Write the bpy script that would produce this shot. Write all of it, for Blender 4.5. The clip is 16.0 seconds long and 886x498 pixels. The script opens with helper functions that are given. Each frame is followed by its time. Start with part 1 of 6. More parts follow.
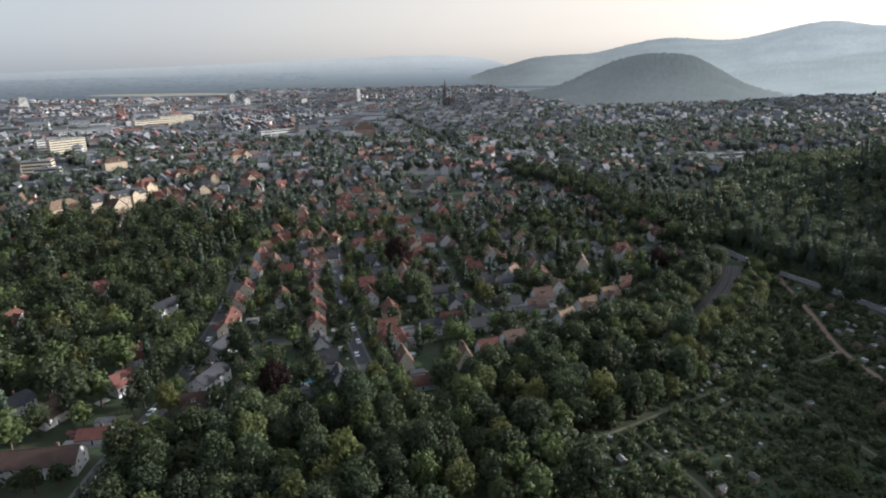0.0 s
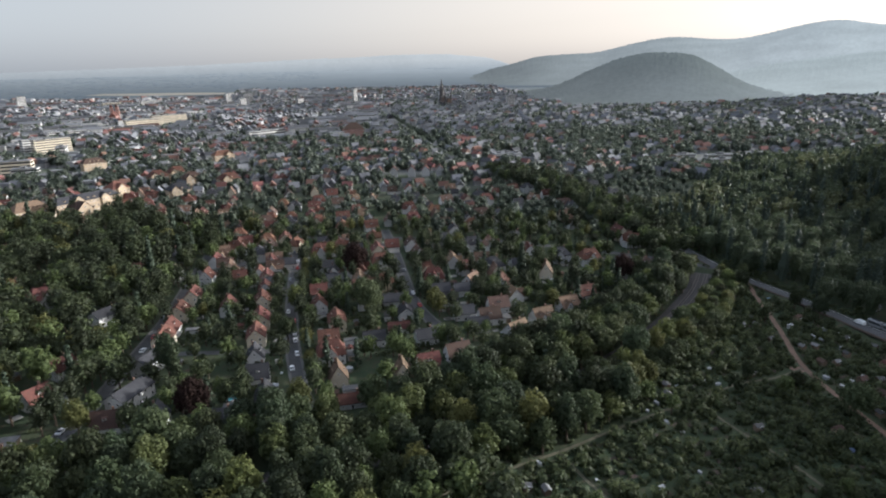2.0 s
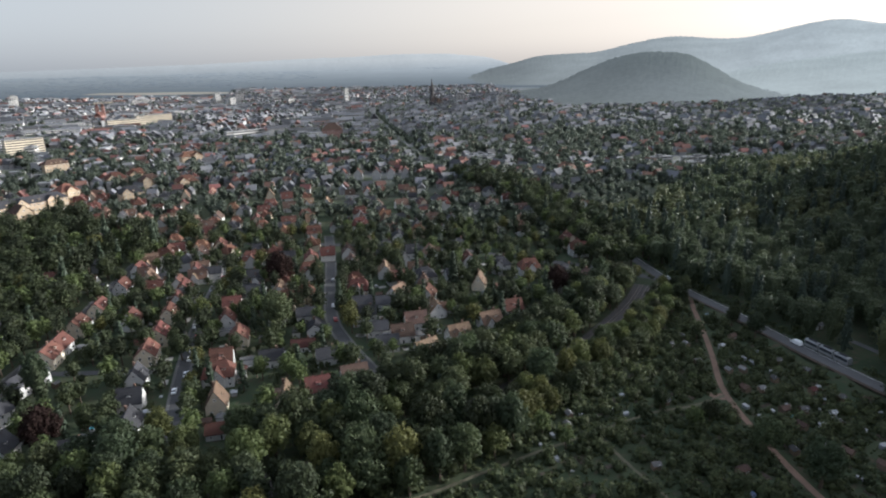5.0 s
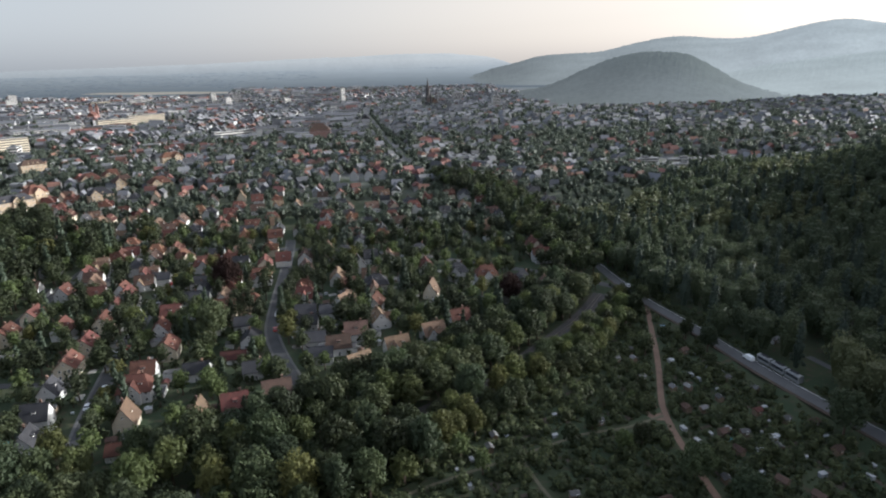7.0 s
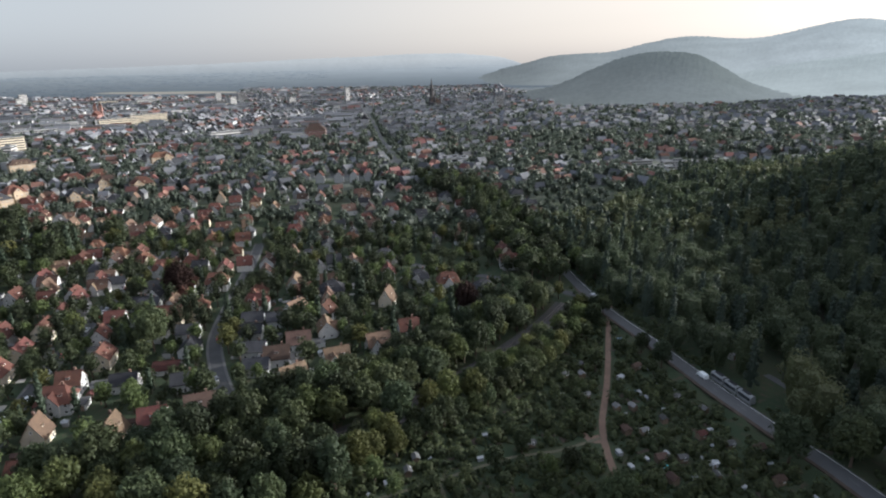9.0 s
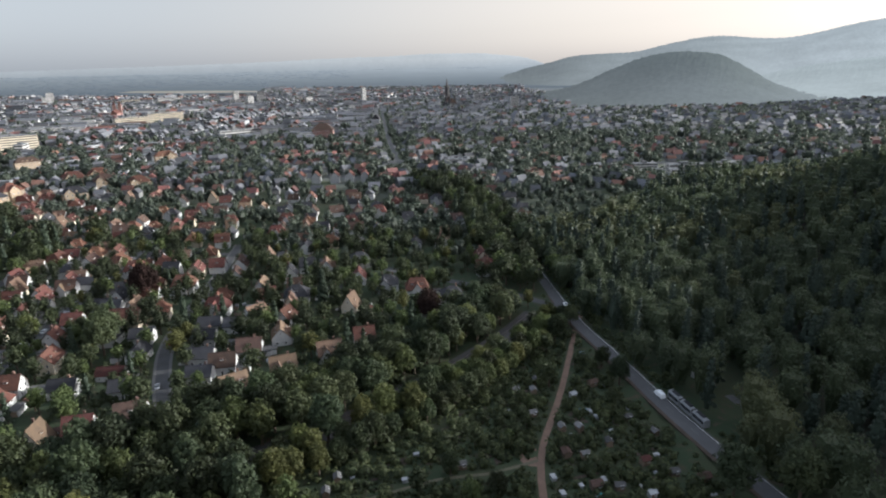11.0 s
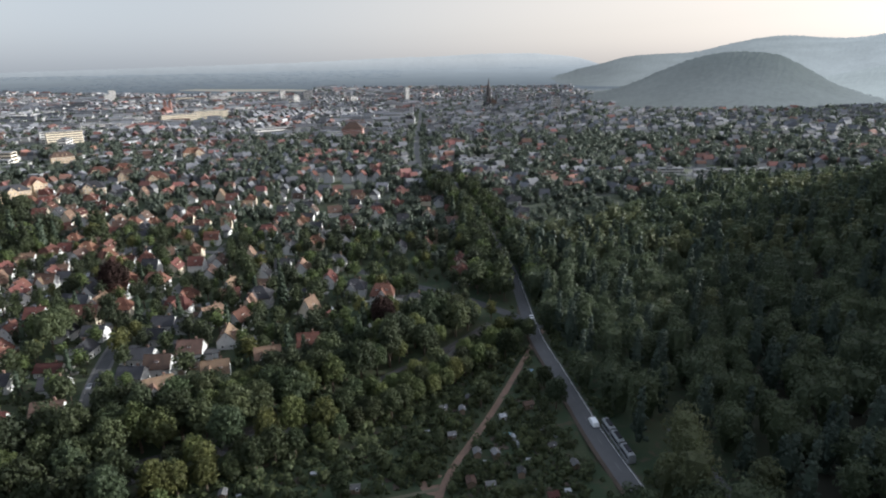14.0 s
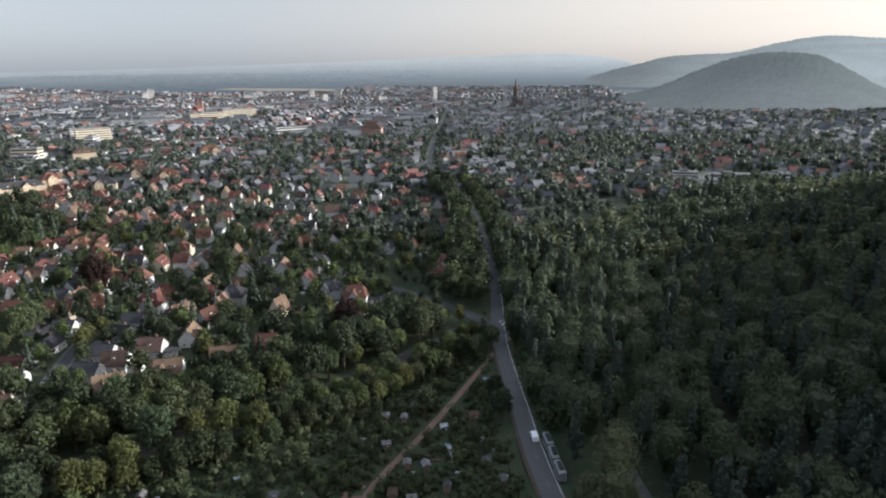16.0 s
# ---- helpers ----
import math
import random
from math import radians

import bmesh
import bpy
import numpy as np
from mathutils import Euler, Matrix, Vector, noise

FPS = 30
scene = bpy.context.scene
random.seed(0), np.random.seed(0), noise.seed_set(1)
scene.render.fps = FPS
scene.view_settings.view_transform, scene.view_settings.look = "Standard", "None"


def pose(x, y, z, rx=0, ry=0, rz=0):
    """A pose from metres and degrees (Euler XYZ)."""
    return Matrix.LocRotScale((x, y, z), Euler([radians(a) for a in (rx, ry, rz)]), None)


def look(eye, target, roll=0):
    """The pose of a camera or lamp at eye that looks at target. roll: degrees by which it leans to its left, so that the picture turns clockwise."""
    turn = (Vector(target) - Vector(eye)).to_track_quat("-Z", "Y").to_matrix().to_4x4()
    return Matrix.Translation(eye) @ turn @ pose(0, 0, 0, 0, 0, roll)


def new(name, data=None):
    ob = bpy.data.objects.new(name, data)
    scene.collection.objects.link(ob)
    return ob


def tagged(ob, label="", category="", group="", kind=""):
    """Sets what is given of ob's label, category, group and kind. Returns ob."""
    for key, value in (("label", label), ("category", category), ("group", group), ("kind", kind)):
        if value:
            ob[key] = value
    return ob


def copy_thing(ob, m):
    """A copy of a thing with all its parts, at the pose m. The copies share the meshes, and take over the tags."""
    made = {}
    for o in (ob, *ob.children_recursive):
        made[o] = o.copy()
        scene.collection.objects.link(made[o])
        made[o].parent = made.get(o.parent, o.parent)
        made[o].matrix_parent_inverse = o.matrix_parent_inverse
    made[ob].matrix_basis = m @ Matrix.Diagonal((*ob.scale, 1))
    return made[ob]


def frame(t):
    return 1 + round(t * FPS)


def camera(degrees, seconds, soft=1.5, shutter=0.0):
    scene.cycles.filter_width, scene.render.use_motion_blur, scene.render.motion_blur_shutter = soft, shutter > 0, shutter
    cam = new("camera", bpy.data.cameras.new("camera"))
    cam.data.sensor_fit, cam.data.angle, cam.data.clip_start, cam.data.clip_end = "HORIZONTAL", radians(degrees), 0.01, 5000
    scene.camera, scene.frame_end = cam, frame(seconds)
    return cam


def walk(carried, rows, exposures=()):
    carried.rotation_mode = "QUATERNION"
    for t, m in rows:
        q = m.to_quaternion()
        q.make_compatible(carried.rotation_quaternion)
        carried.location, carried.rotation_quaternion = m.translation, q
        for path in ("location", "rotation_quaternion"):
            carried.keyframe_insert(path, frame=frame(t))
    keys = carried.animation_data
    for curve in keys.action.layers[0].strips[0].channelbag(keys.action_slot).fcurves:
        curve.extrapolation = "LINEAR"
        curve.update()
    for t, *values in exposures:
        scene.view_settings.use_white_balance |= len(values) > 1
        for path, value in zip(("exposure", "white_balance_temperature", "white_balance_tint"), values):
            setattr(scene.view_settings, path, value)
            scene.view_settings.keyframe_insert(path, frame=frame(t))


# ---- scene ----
cam = camera(72.0, 16.0, soft=2.1)
# seconds, eye x y z, yaw, pitch, roll
ROWS = [
    (0.0, -0.17, -3.87, 120.13, 1.12, -16.87, -1.47),
    (1.0, 13.03, 3.26, 119.66, 1.41, -16.89, -1.47),
    (2.0, 26.58, 10.41, 119.21, 1.65, -16.90, -1.47),
    (3.0, 40.37, 17.53, 118.78, 1.84, -16.92, -1.46),
    (4.0, 54.31, 24.59, 118.36, 1.98, -16.93, -1.45),
    (5.0, 68.33, 31.57, 117.95, 2.12, -16.93, -1.44),
    (6.0, 82.37, 38.43, 117.56, 2.32, -16.93, -1.41),
    (7.0, 96.38, 45.18, 117.16, 2.65, -16.93, -1.40),
    (8.0, 110.32, 51.79, 116.77, 3.15, -16.92, -1.37),
    (9.0, 124.19, 58.28, 116.37, 3.90, -16.90, -1.34),
    (10.0, 137.97, 64.64, 115.97, 4.91, -16.88, -1.30),
    (11.0, 151.68, 70.90, 115.55, 6.20, -16.86, -1.25),
    (12.0, 165.34, 77.08, 115.12, 7.74, -16.83, -1.20),
    (13.0, 178.99, 83.20, 114.67, 9.48, -16.79, -1.14),
    (14.0, 192.68, 89.31, 114.20, 11.33, -16.76, -1.07),
    (15.0, 206.49, 95.45, 113.70, 13.12, -16.72, -0.99),
    (16.0, 220.49, 101.68, 113.18, 14.69, -16.69, -0.90),
]


def aim(x, y, z, yaw, pitch, roll):
    a, p = radians(yaw), radians(pitch)
    return look((x, y, z), (x - math.sin(a) * math.cos(p), y + math.cos(a) * math.cos(p), z + math.sin(p)), roll)


EXPOSURE = 1.22
walk(cam, [(r[0], aim(*r[1:])) for r in ROWS], [(0.0, EXPOSURE, 5900, 8), (16.0, EXPOSURE, 5900, 8)])

# ---- light: low hazy sun beyond the wooded hill ----
SUN_AZ, SUN_EL = 74.0, 16.0          # degrees clockwise from +y, and above the horizon
world = bpy.data.worlds.new("world")
scene.world = world
world.use_nodes = True
wn, wl = world.node_tree.nodes, world.node_tree.links
sky = wn.new("ShaderNodeTexSky")
sky.sky_type = 'NISHITA'
sky.sun_disc = False
sky.sun_elevation, sky.sun_rotation = radians(SUN_EL), radians(SUN_AZ)
sky.altitude, sky.air_density, sky.dust_density, sky.ozone_density = 300, 1.0, 2.4, 1.0
wn["Background"].inputs["Strength"].default_value = 0.15
soft_sky = wn.new("ShaderNodeHueSaturation")          # thick summer haze: a nearly colourless sky
soft_sky.inputs["Saturation"].default_value = 0.16
tint = wn.new("ShaderNodeMix")
tint.data_type, tint.blend_type = 'RGBA', 'MULTIPLY'
tint.inputs["Factor"].default_value = 1.0
tint.inputs[7].default_value = (1.05, 1.0, 0.93, 1.0)
wl.new(sky.outputs["Color"], soft_sky.inputs["Color"])
wl.new(soft_sky.outputs["Color"], tint.inputs[6])
veil = wn.new("ShaderNodeMix")                            # even haze over the whole dome
veil.data_type = 'RGBA'
veil.inputs["Factor"].default_value = 0.72
veil.inputs[7].default_value = (1.56, 1.55, 1.55, 1.0)
wl.new(tint.outputs[2], veil.inputs[6])
# thin haze scatters most from overhead: the dome brightens smoothly towards the zenith
up = wn.new("ShaderNodeTexCoord")
up_z = wn.new("ShaderNodeSeparateXYZ")
lift = wn.new("ShaderNodeMapRange")
lift.interpolation_type = 'SMOOTHSTEP'
for key, value in (("From Min", 0.2), ("From Max", 1.0), ("To Min", 1.0), ("To Max", 1.6)):
    lift.inputs[key].default_value = value
dome = wn.new("ShaderNodeVectorMath")
dome.operation = 'SCALE'
wl.new(up.outputs["Generated"], up_z.inputs[0])
wl.new(up_z.outputs["Z"], lift.inputs["Value"])
blue = wn.new("ShaderNodeMix")                            # and turns bluer up there
blue.data_type, blue.blend_type = 'RGBA', 'MULTIPLY'
blue.inputs[7].default_value = (0.86, 0.97, 1.16, 1.0)
high = wn.new("ShaderNodeMapRange")
high.inputs["From Min"].default_value, high.inputs["From Max"].default_value = 0.2, 0.7
wl.new(up_z.outputs["Z"], high.inputs["Value"])
wl.new(high.outputs["Result"], blue.inputs["Factor"])
wl.new(veil.outputs[2], blue.inputs[6])
wl.new(blue.outputs[2], dome.inputs[0])
wl.new(lift.outputs["Result"], dome.inputs["Scale"])
# and the haze turns warmer and brighter towards the sun
sunward = wn.new("ShaderNodeVectorMath")
sunward.operation = 'DOT_PRODUCT'
sunward.inputs[1].default_value = (math.sin(radians(SUN_AZ)), math.cos(radians(SUN_AZ)), 0.0)
warmth = wn.new("ShaderNodeMapRange")
warmth.interpolation_type = 'SMOOTHSTEP'
for key, value in (("From Min", -0.45), ("From Max", 0.5)):
    warmth.inputs[key].default_value = value
glow = wn.new("ShaderNodeMix")
glow.data_type = 'RGBA'
glow.inputs[6].default_value, glow.inputs[7].default_value = (0.84, 0.87, 0.91, 1.0), (1.27, 1.14, 1.03, 1.0)
warm = wn.new("ShaderNodeMix")
warm.data_type, warm.blend_type = 'RGBA', 'MULTIPLY'
warm.inputs["Factor"].default_value = 1.0
wl.new(up.outputs["Generated"], sunward.inputs[0])
wl.new(sunward.outputs["Value"], warmth.inputs["Value"])
wl.new(warmth.outputs["Result"], glow.inputs["Factor"])
wl.new(dome.outputs[0], warm.inputs[6])
wl.new(glow.outputs[2], warm.inputs[7])
wl.new(warm.outputs[2], wn["Background"].inputs["Color"])
sd = bpy.data.lights.new("sun", 'SUN')
sd.energy, sd.angle, sd.color = 3.7, radians(1.5), (1.0, 0.94, 0.85)
sun = new("sun", sd)
_a, _e = radians(SUN_AZ), radians(SUN_EL)
sun.matrix_world = look((0, 0, 0), (-math.sin(_a) * math.cos(_e), -math.cos(_a) * math.cos(_e), -math.sin(_e)))


# ---- materials ----
def hexa(c):
    return (c[0], c[1], c[2], 1.0)


def mat(name, a, b=None, scale=0.4, rough=0.85, fine=6.0, rand=0.0, hue=0.0, island=0.0, bump=0.0, leaf=0.0, spec=0.3, metal=0.0):
    """Base colour from a to b by two scales of noise, varied from thing to thing (rand, hue) or piece to piece (island)."""
    m = bpy.data.materials.new(name)
    m.use_nodes = True
    n, l = m.node_tree.nodes, m.node_tree.links
    p = n["Principled BSDF"]
    p.inputs["Roughness"].default_value = rough
    p.inputs["Specular IOR Level"].default_value = spec
    p.inputs["Metallic"].default_value = metal
    geo = n.new("ShaderNodeNewGeometry")
    big = n.new("ShaderNodeTexNoise"); big.inputs["Scale"].default_value = scale; big.inputs["Detail"].default_value = 3
    fin = n.new("ShaderNodeTexNoise"); fin.inputs["Scale"].default_value = fine; fin.inputs["Detail"].default_value = 2
    for t in (big, fin):
        l.new(geo.outputs["Position"], t.inputs["Vector"])
    add = n.new("ShaderNodeMath"); add.operation = 'ADD'
    l.new(big.outputs["Fac"], add.inputs[0]); l.new(fin.outputs["Fac"], add.inputs[1])
    rng = n.new("ShaderNodeMapRange")
    rng.inputs["From Min"].default_value, rng.inputs["From Max"].default_value = 0.72, 1.28
    l.new(add.outputs[0], rng.inputs["Value"])
    mix = n.new("ShaderNodeMix"); mix.data_type = 'RGBA'
    mix.inputs[6].default_value, mix.inputs[7].default_value = hexa(a), hexa(b or [c * 0.7 for c in a])
    l.new(rng.outputs["Result"], mix.inputs["Factor"])
    col = mix.outputs[2]
    if rand or hue or island:
        hsv = n.new("ShaderNodeHueSaturation")
        src = geo.outputs["Random Per Island"] if island else n.new("ShaderNodeObjectInfo").outputs["Random"]
        vr = n.new("ShaderNodeMapRange")
        w = island or rand
        vr.inputs["To Min"].default_value, vr.inputs["To Max"].default_value = 1 - w, 1 + w
        l.new(src, vr.inputs["Value"]); l.new(vr.outputs["Result"], hsv.inputs["Value"])
        if hue:
            wr = n.new("ShaderNodeMath"); wr.operation = 'MULTIPLY'; wr.inputs[1].default_value = 7.31
            fr = n.new("ShaderNodeMath"); fr.operation = 'FRACT'
            hr = n.new("ShaderNodeMapRange")
            hr.inputs["To Min"].default_value, hr.inputs["To Max"].default_value = 0.5 - hue, 0.5 + hue
            l.new(src, wr.inputs[0]); l.new(wr.outputs[0], fr.inputs[0]); l.new(fr.outputs[0], hr.inputs["Value"])
            l.new(hr.outputs["Result"], hsv.inputs["Hue"])
        l.new(col, hsv.inputs["Color"])
        col = hsv.outputs["Color"]
    l.new(col, p.inputs["Base Color"])
    if bump:
        bp = n.new("ShaderNodeBump"); bp.inputs["Strength"].default_value = bump; bp.inputs["Distance"].default_value = 0.2
        l.new(fin.outputs["Fac"], bp.inputs["Height"]); l.new(bp.outputs["Normal"], p.inputs["Normal"])
    if leaf:
        tr = n.new("ShaderNodeBsdfTranslucent"); ms = n.new("ShaderNodeMixShader"); ms.inputs[0].default_value = leaf
        l.new(col, tr.inputs["Color"]); l.new(p.outputs[0], ms.inputs[1]); l.new(tr.outputs[0], ms.inputs[2])
        l.new(ms.outputs[0], n["Material Output"].inputs["Surface"])
    return m


M = {
    "leaf": mat("leaf_green", (0.062, 0.075, 0.034), (0.036, 0.048, 0.025), 0.25, 0.6, 3.0, rand=0.45, hue=0.02, leaf=0.42, spec=0.2),
    "leaf_dark": mat("leaf_deep_green", (0.051, 0.065, 0.034), (0.033, 0.045, 0.025), 0.25, 0.6, 3.0, rand=0.32, hue=0.02, leaf=0.42, spec=0.2),
    "leaf_yellow": mat("leaf_yellowing", (0.108, 0.112, 0.036), (0.068, 0.077, 0.03), 0.25, 0.6, 3.0, rand=0.25, hue=0.02, leaf=0.42, spec=0.2),
    "leaf_copper": mat("leaf_copper", (0.034, 0.022, 0.020), (0.025, 0.018, 0.016), 0.25, 0.85, 3.0, rand=0.2, leaf=0.2, spec=0.0),
    "needle": mat("needle_green", (0.04, 0.054, 0.034), (0.028, 0.041, 0.026), 0.3, 0.6, 3.0, rand=0.3, leaf=0.2, spec=0.2),
    "forest": mat("forest_leaf", (0.086, 0.106, 0.056), (0.052, 0.068, 0.042), 0.035, 0.55, 0.9, island=0.15, leaf=0.5, spec=0.22),
    # paler and bluer than the near leaves: haze tint in the colour
    "towntree": mat("hazy_town_tree_leaf", (0.088, 0.105, 0.076), (0.058, 0.073, 0.057), 0.03, 0.55, 0.5, island=0.25, leaf=0.5, spec=0.28),
    "bush": mat("garden_bush_leaf", (0.09, 0.104, 0.046), (0.047, 0.062, 0.033), 0.09, 0.6, 1.2, island=0.45, leaf=0.5, spec=0.2),
    "bark": mat("bark", (0.10, 0.075, 0.055), (0.06, 0.045, 0.035), 2.0, 0.9, 9.0, bump=0.5),
    "lawn": mat("lawn", (0.050, 0.068, 0.032), (0.034, 0.047, 0.025), 0.15, 0.9, 3.0, bump=0.3),
    "asphalt": mat("asphalt", (0.066, 0.066, 0.067), (0.046, 0.046, 0.047), 0.2, 0.9, 8.0),
    "concrete": mat("kerb_concrete", (0.115, 0.112, 0.107), (0.08, 0.079, 0.077), 0.4, 0.9, 9.0),
    "sand": mat("sandy_track", (0.185, 0.12, 0.09), (0.115, 0.08, 0.06), 0.25, 0.95, 4.0, bump=0.2),
    "gravel": mat("pale_gravel", (0.115, 0.10, 0.07), (0.072, 0.074, 0.047), 0.3, 0.95, 5.0, bump=0.2),
    "ballast": mat("track_ballast", (0.072, 0.068, 0.066), (0.048, 0.046, 0.045), 0.3, 0.95, 7.0, bump=0.4),
    "rail": mat("rail_steel", (0.20, 0.17, 0.15), (0.13, 0.11, 0.10), 1.0, 0.55, 9.0, metal=0.7),
    "soil": mat("garden_soil", (0.07, 0.052, 0.04), (0.045, 0.035, 0.028), 0.5, 0.95, 6.0, bump=0.4),
    "white": mat("white_render", (0.5, 0.497, 0.485), (0.38, 0.377, 0.37), 0.35, 0.9, 5.0, rand=0.08),
    "cream": mat("cream_render", (0.54, 0.47, 0.36), (0.43, 0.38, 0.3), 0.35, 0.9, 5.0, rand=0.12),
    "greywall": mat("grey_render", (0.37, 0.372, 0.37), (0.29, 0.292, 0.295), 0.35, 0.9, 5.0, rand=0.15),
    "redwall": mat("red_sandstone", (0.33, 0.2, 0.17), (0.25, 0.15, 0.13), 0.35, 0.9, 5.0),
    "tile_red": mat("red_clay_tile", (0.108, 0.045, 0.034), (0.062, 0.034, 0.029), 0.9, 0.8, 5.0, rand=0.4, hue=0.012, bump=0.5, spec=0.12),
    "tile_orange": mat("orange_clay_tile", (0.142, 0.068, 0.043), (0.086, 0.048, 0.036), 0.9, 0.8, 5.0, rand=0.3, hue=0.012, bump=0.5, spec=0.12),
    "tile_brown": mat("brown_clay_tile", (0.086, 0.054, 0.042), (0.055, 0.039, 0.033), 0.5, 0.8, 5.0, rand=0.35, hue=0.01, bump=0.5, spec=0.12),
    "tile_tan": mat("tan_weathered_tile", (0.165, 0.108, 0.074), (0.105, 0.072, 0.054), 0.5, 0.8, 5.0, rand=0.25, hue=0.012, bump=0.5, spec=0.12),
    "tile_grey": mat("dark_grey_tile", (0.046, 0.046, 0.05), (0.03, 0.03, 0.034), 0.5, 0.75, 5.0, rand=0.3, bump=0.5, spec=0.12),
    "wood": mat("weathered_wood", (0.20, 0.145, 0.10), (0.12, 0.09, 0.07), 1.5, 0.85, 9.0, rand=0.35),
    "felt": mat("shed_roof_felt", (0.115, 0.112, 0.11), (0.07, 0.07, 0.07), 0.8, 0.9, 7.0, rand=0.6),
    "tin": mat("pale_sheet_metal", (0.34, 0.35, 0.36), (0.22, 0.23, 0.24), 0.8, 0.5, 7.0, rand=0.2),
    "frame": mat("white_frame", (0.74, 0.73, 0.70), (0.65, 0.64, 0.62), 1.0, 0.6, 8.0),
    "glass": mat("window_glass", (0.030, 0.034, 0.040), (0.022, 0.025, 0.030), 0.6, 0.08, 3.0, spec=0.7),
    "shutter": mat("painted_shutter", (0.09, 0.13, 0.10), (0.07, 0.10, 0.08), 1.0, 0.7, 8.0, rand=0.4, hue=0.08),
    "spire": mat("dark_sandstone", (0.085, 0.078, 0.077), (0.06, 0.056, 0.056), 0.1, 0.9, 1.0),
    "tyre": mat("tyre_rubber", (0.03, 0.03, 0.03), (0.02, 0.02, 0.02), 2.0, 0.9, 9.0),
    "carpaint": mat("car_paint", (0.35, 0.36, 0.38), (0.33, 0.34, 0.36), 0.4, 0.25, 3.0, rand=0.75, spec=0.6),
    "carwhite": mat("white_paint", (0.75, 0.76, 0.77), (0.7, 0.71, 0.72), 0.4, 0.3, 3.0, spec=0.6),
    "carred": mat("red_paint", (0.42, 0.05, 0.04), (0.36, 0.045, 0.04), 0.4, 0.3, 3.0, spec=0.6),
    "pool": mat("pool_liner", (0.12, 0.48, 0.55), (0.10, 0.42, 0.5), 0.8, 0.2, 5.0),
    "tarp": mat("blue_tarp", (0.12, 0.18, 0.25), (0.09, 0.13, 0.19), 0.8, 0.5, 5.0, rand=0.4, hue=0.08),
    # haze put into the colour: blue-grey second wall tone, blue-grey roofs
    "citywall": mat("hazy_town_wall", (0.36, 0.35, 0.33), (0.205, 0.212, 0.225), 0.012, 0.9, 0.12, island=0.6, hue=0.03),
    "cityroof": mat("hazy_town_roof", (0.116, 0.117, 0.124), (0.084, 0.088, 0.097), 0.006, 0.85, 0.06, island=0.6, hue=0.02),
    "cityflat": mat("town_flat_roof", (0.17, 0.172, 0.175), (0.11, 0.113, 0.116), 0.01, 0.85, 0.1, island=0.6),
}


def ground_material():
    """Lawn and soil near by, paved ground between the buildings of the town, fields and woods out on the plain tinted
    blue-grey as haze.
    """
    m = bpy.data.materials.new("ground_cover")
    m.use_nodes = True
    n, l = m.node_tree.nodes, m.node_tree.links
    p = n["Principled BSDF"]
    p.inputs["Roughness"].default_value = 0.95
    p.inputs["Specular IOR Level"].default_value = 0.1
    geo = n.new("ShaderNodeNewGeometry")
    sep = n.new("ShaderNodeSeparateXYZ"); l.new(geo.outputs["Position"], sep.inputs[0])

    def noise_at(scale, detail=4):
        t = n.new("ShaderNodeTexNoise"); t.inputs["Scale"].default_value = scale; t.inputs["Detail"].default_value = detail
        l.new(geo.outputs["Position"], t.inputs["Vector"])
        return t.outputs["Fac"]

    def ramp(value, lo, hi):
        r = n.new("ShaderNodeMapRange")
        r.inputs["From Min"].default_value, r.inputs["From Max"].default_value = lo, hi
        l.new(value, r.inputs["Value"])
        return r.outputs["Result"]

    def blend(fac, a, b):
        x = n.new("ShaderNodeMix"); x.data_type = 'RGBA'
        l.new(fac, x.inputs["Factor"])
        for k, c in ((6, a), (7, b)):
            if isinstance(c, tuple):
                x.inputs[k].default_value = hexa(c)
            else:
                l.new(c, x.inputs[k])
        return x.outputs[2]

    grass = blend(ramp(noise_at(0.05), 0.4, 0.62), (0.032, 0.046, 0.026), (0.046, 0.054, 0.031))
    grass = blend(ramp(noise_at(0.35, 5), 0.55, 0.68), grass, (0.060, 0.050, 0.034))
    town = blend(ramp(noise_at(0.02), 0.42, 0.6), (0.15, 0.15, 0.15), (0.075, 0.088, 0.05))
    # blue-grey of distance haze put into the fields' base colour
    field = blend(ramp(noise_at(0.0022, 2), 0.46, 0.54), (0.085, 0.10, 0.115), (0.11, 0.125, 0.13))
    c = blend(ramp(sep.outputs["Y"], 560, 760), grass, town)
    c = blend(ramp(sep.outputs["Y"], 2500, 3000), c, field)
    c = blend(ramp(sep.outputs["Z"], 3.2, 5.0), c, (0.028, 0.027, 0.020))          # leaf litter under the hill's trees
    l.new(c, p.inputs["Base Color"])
    bp = n.new("ShaderNodeBump"); bp.inputs["Strength"].default_value = 0.4; bp.inputs["Distance"].default_value = 0.3
    l.new(noise_at(1.5), bp.inputs["Height"]); l.new(bp.outputs["Normal"], p.inputs["Normal"])
    return m


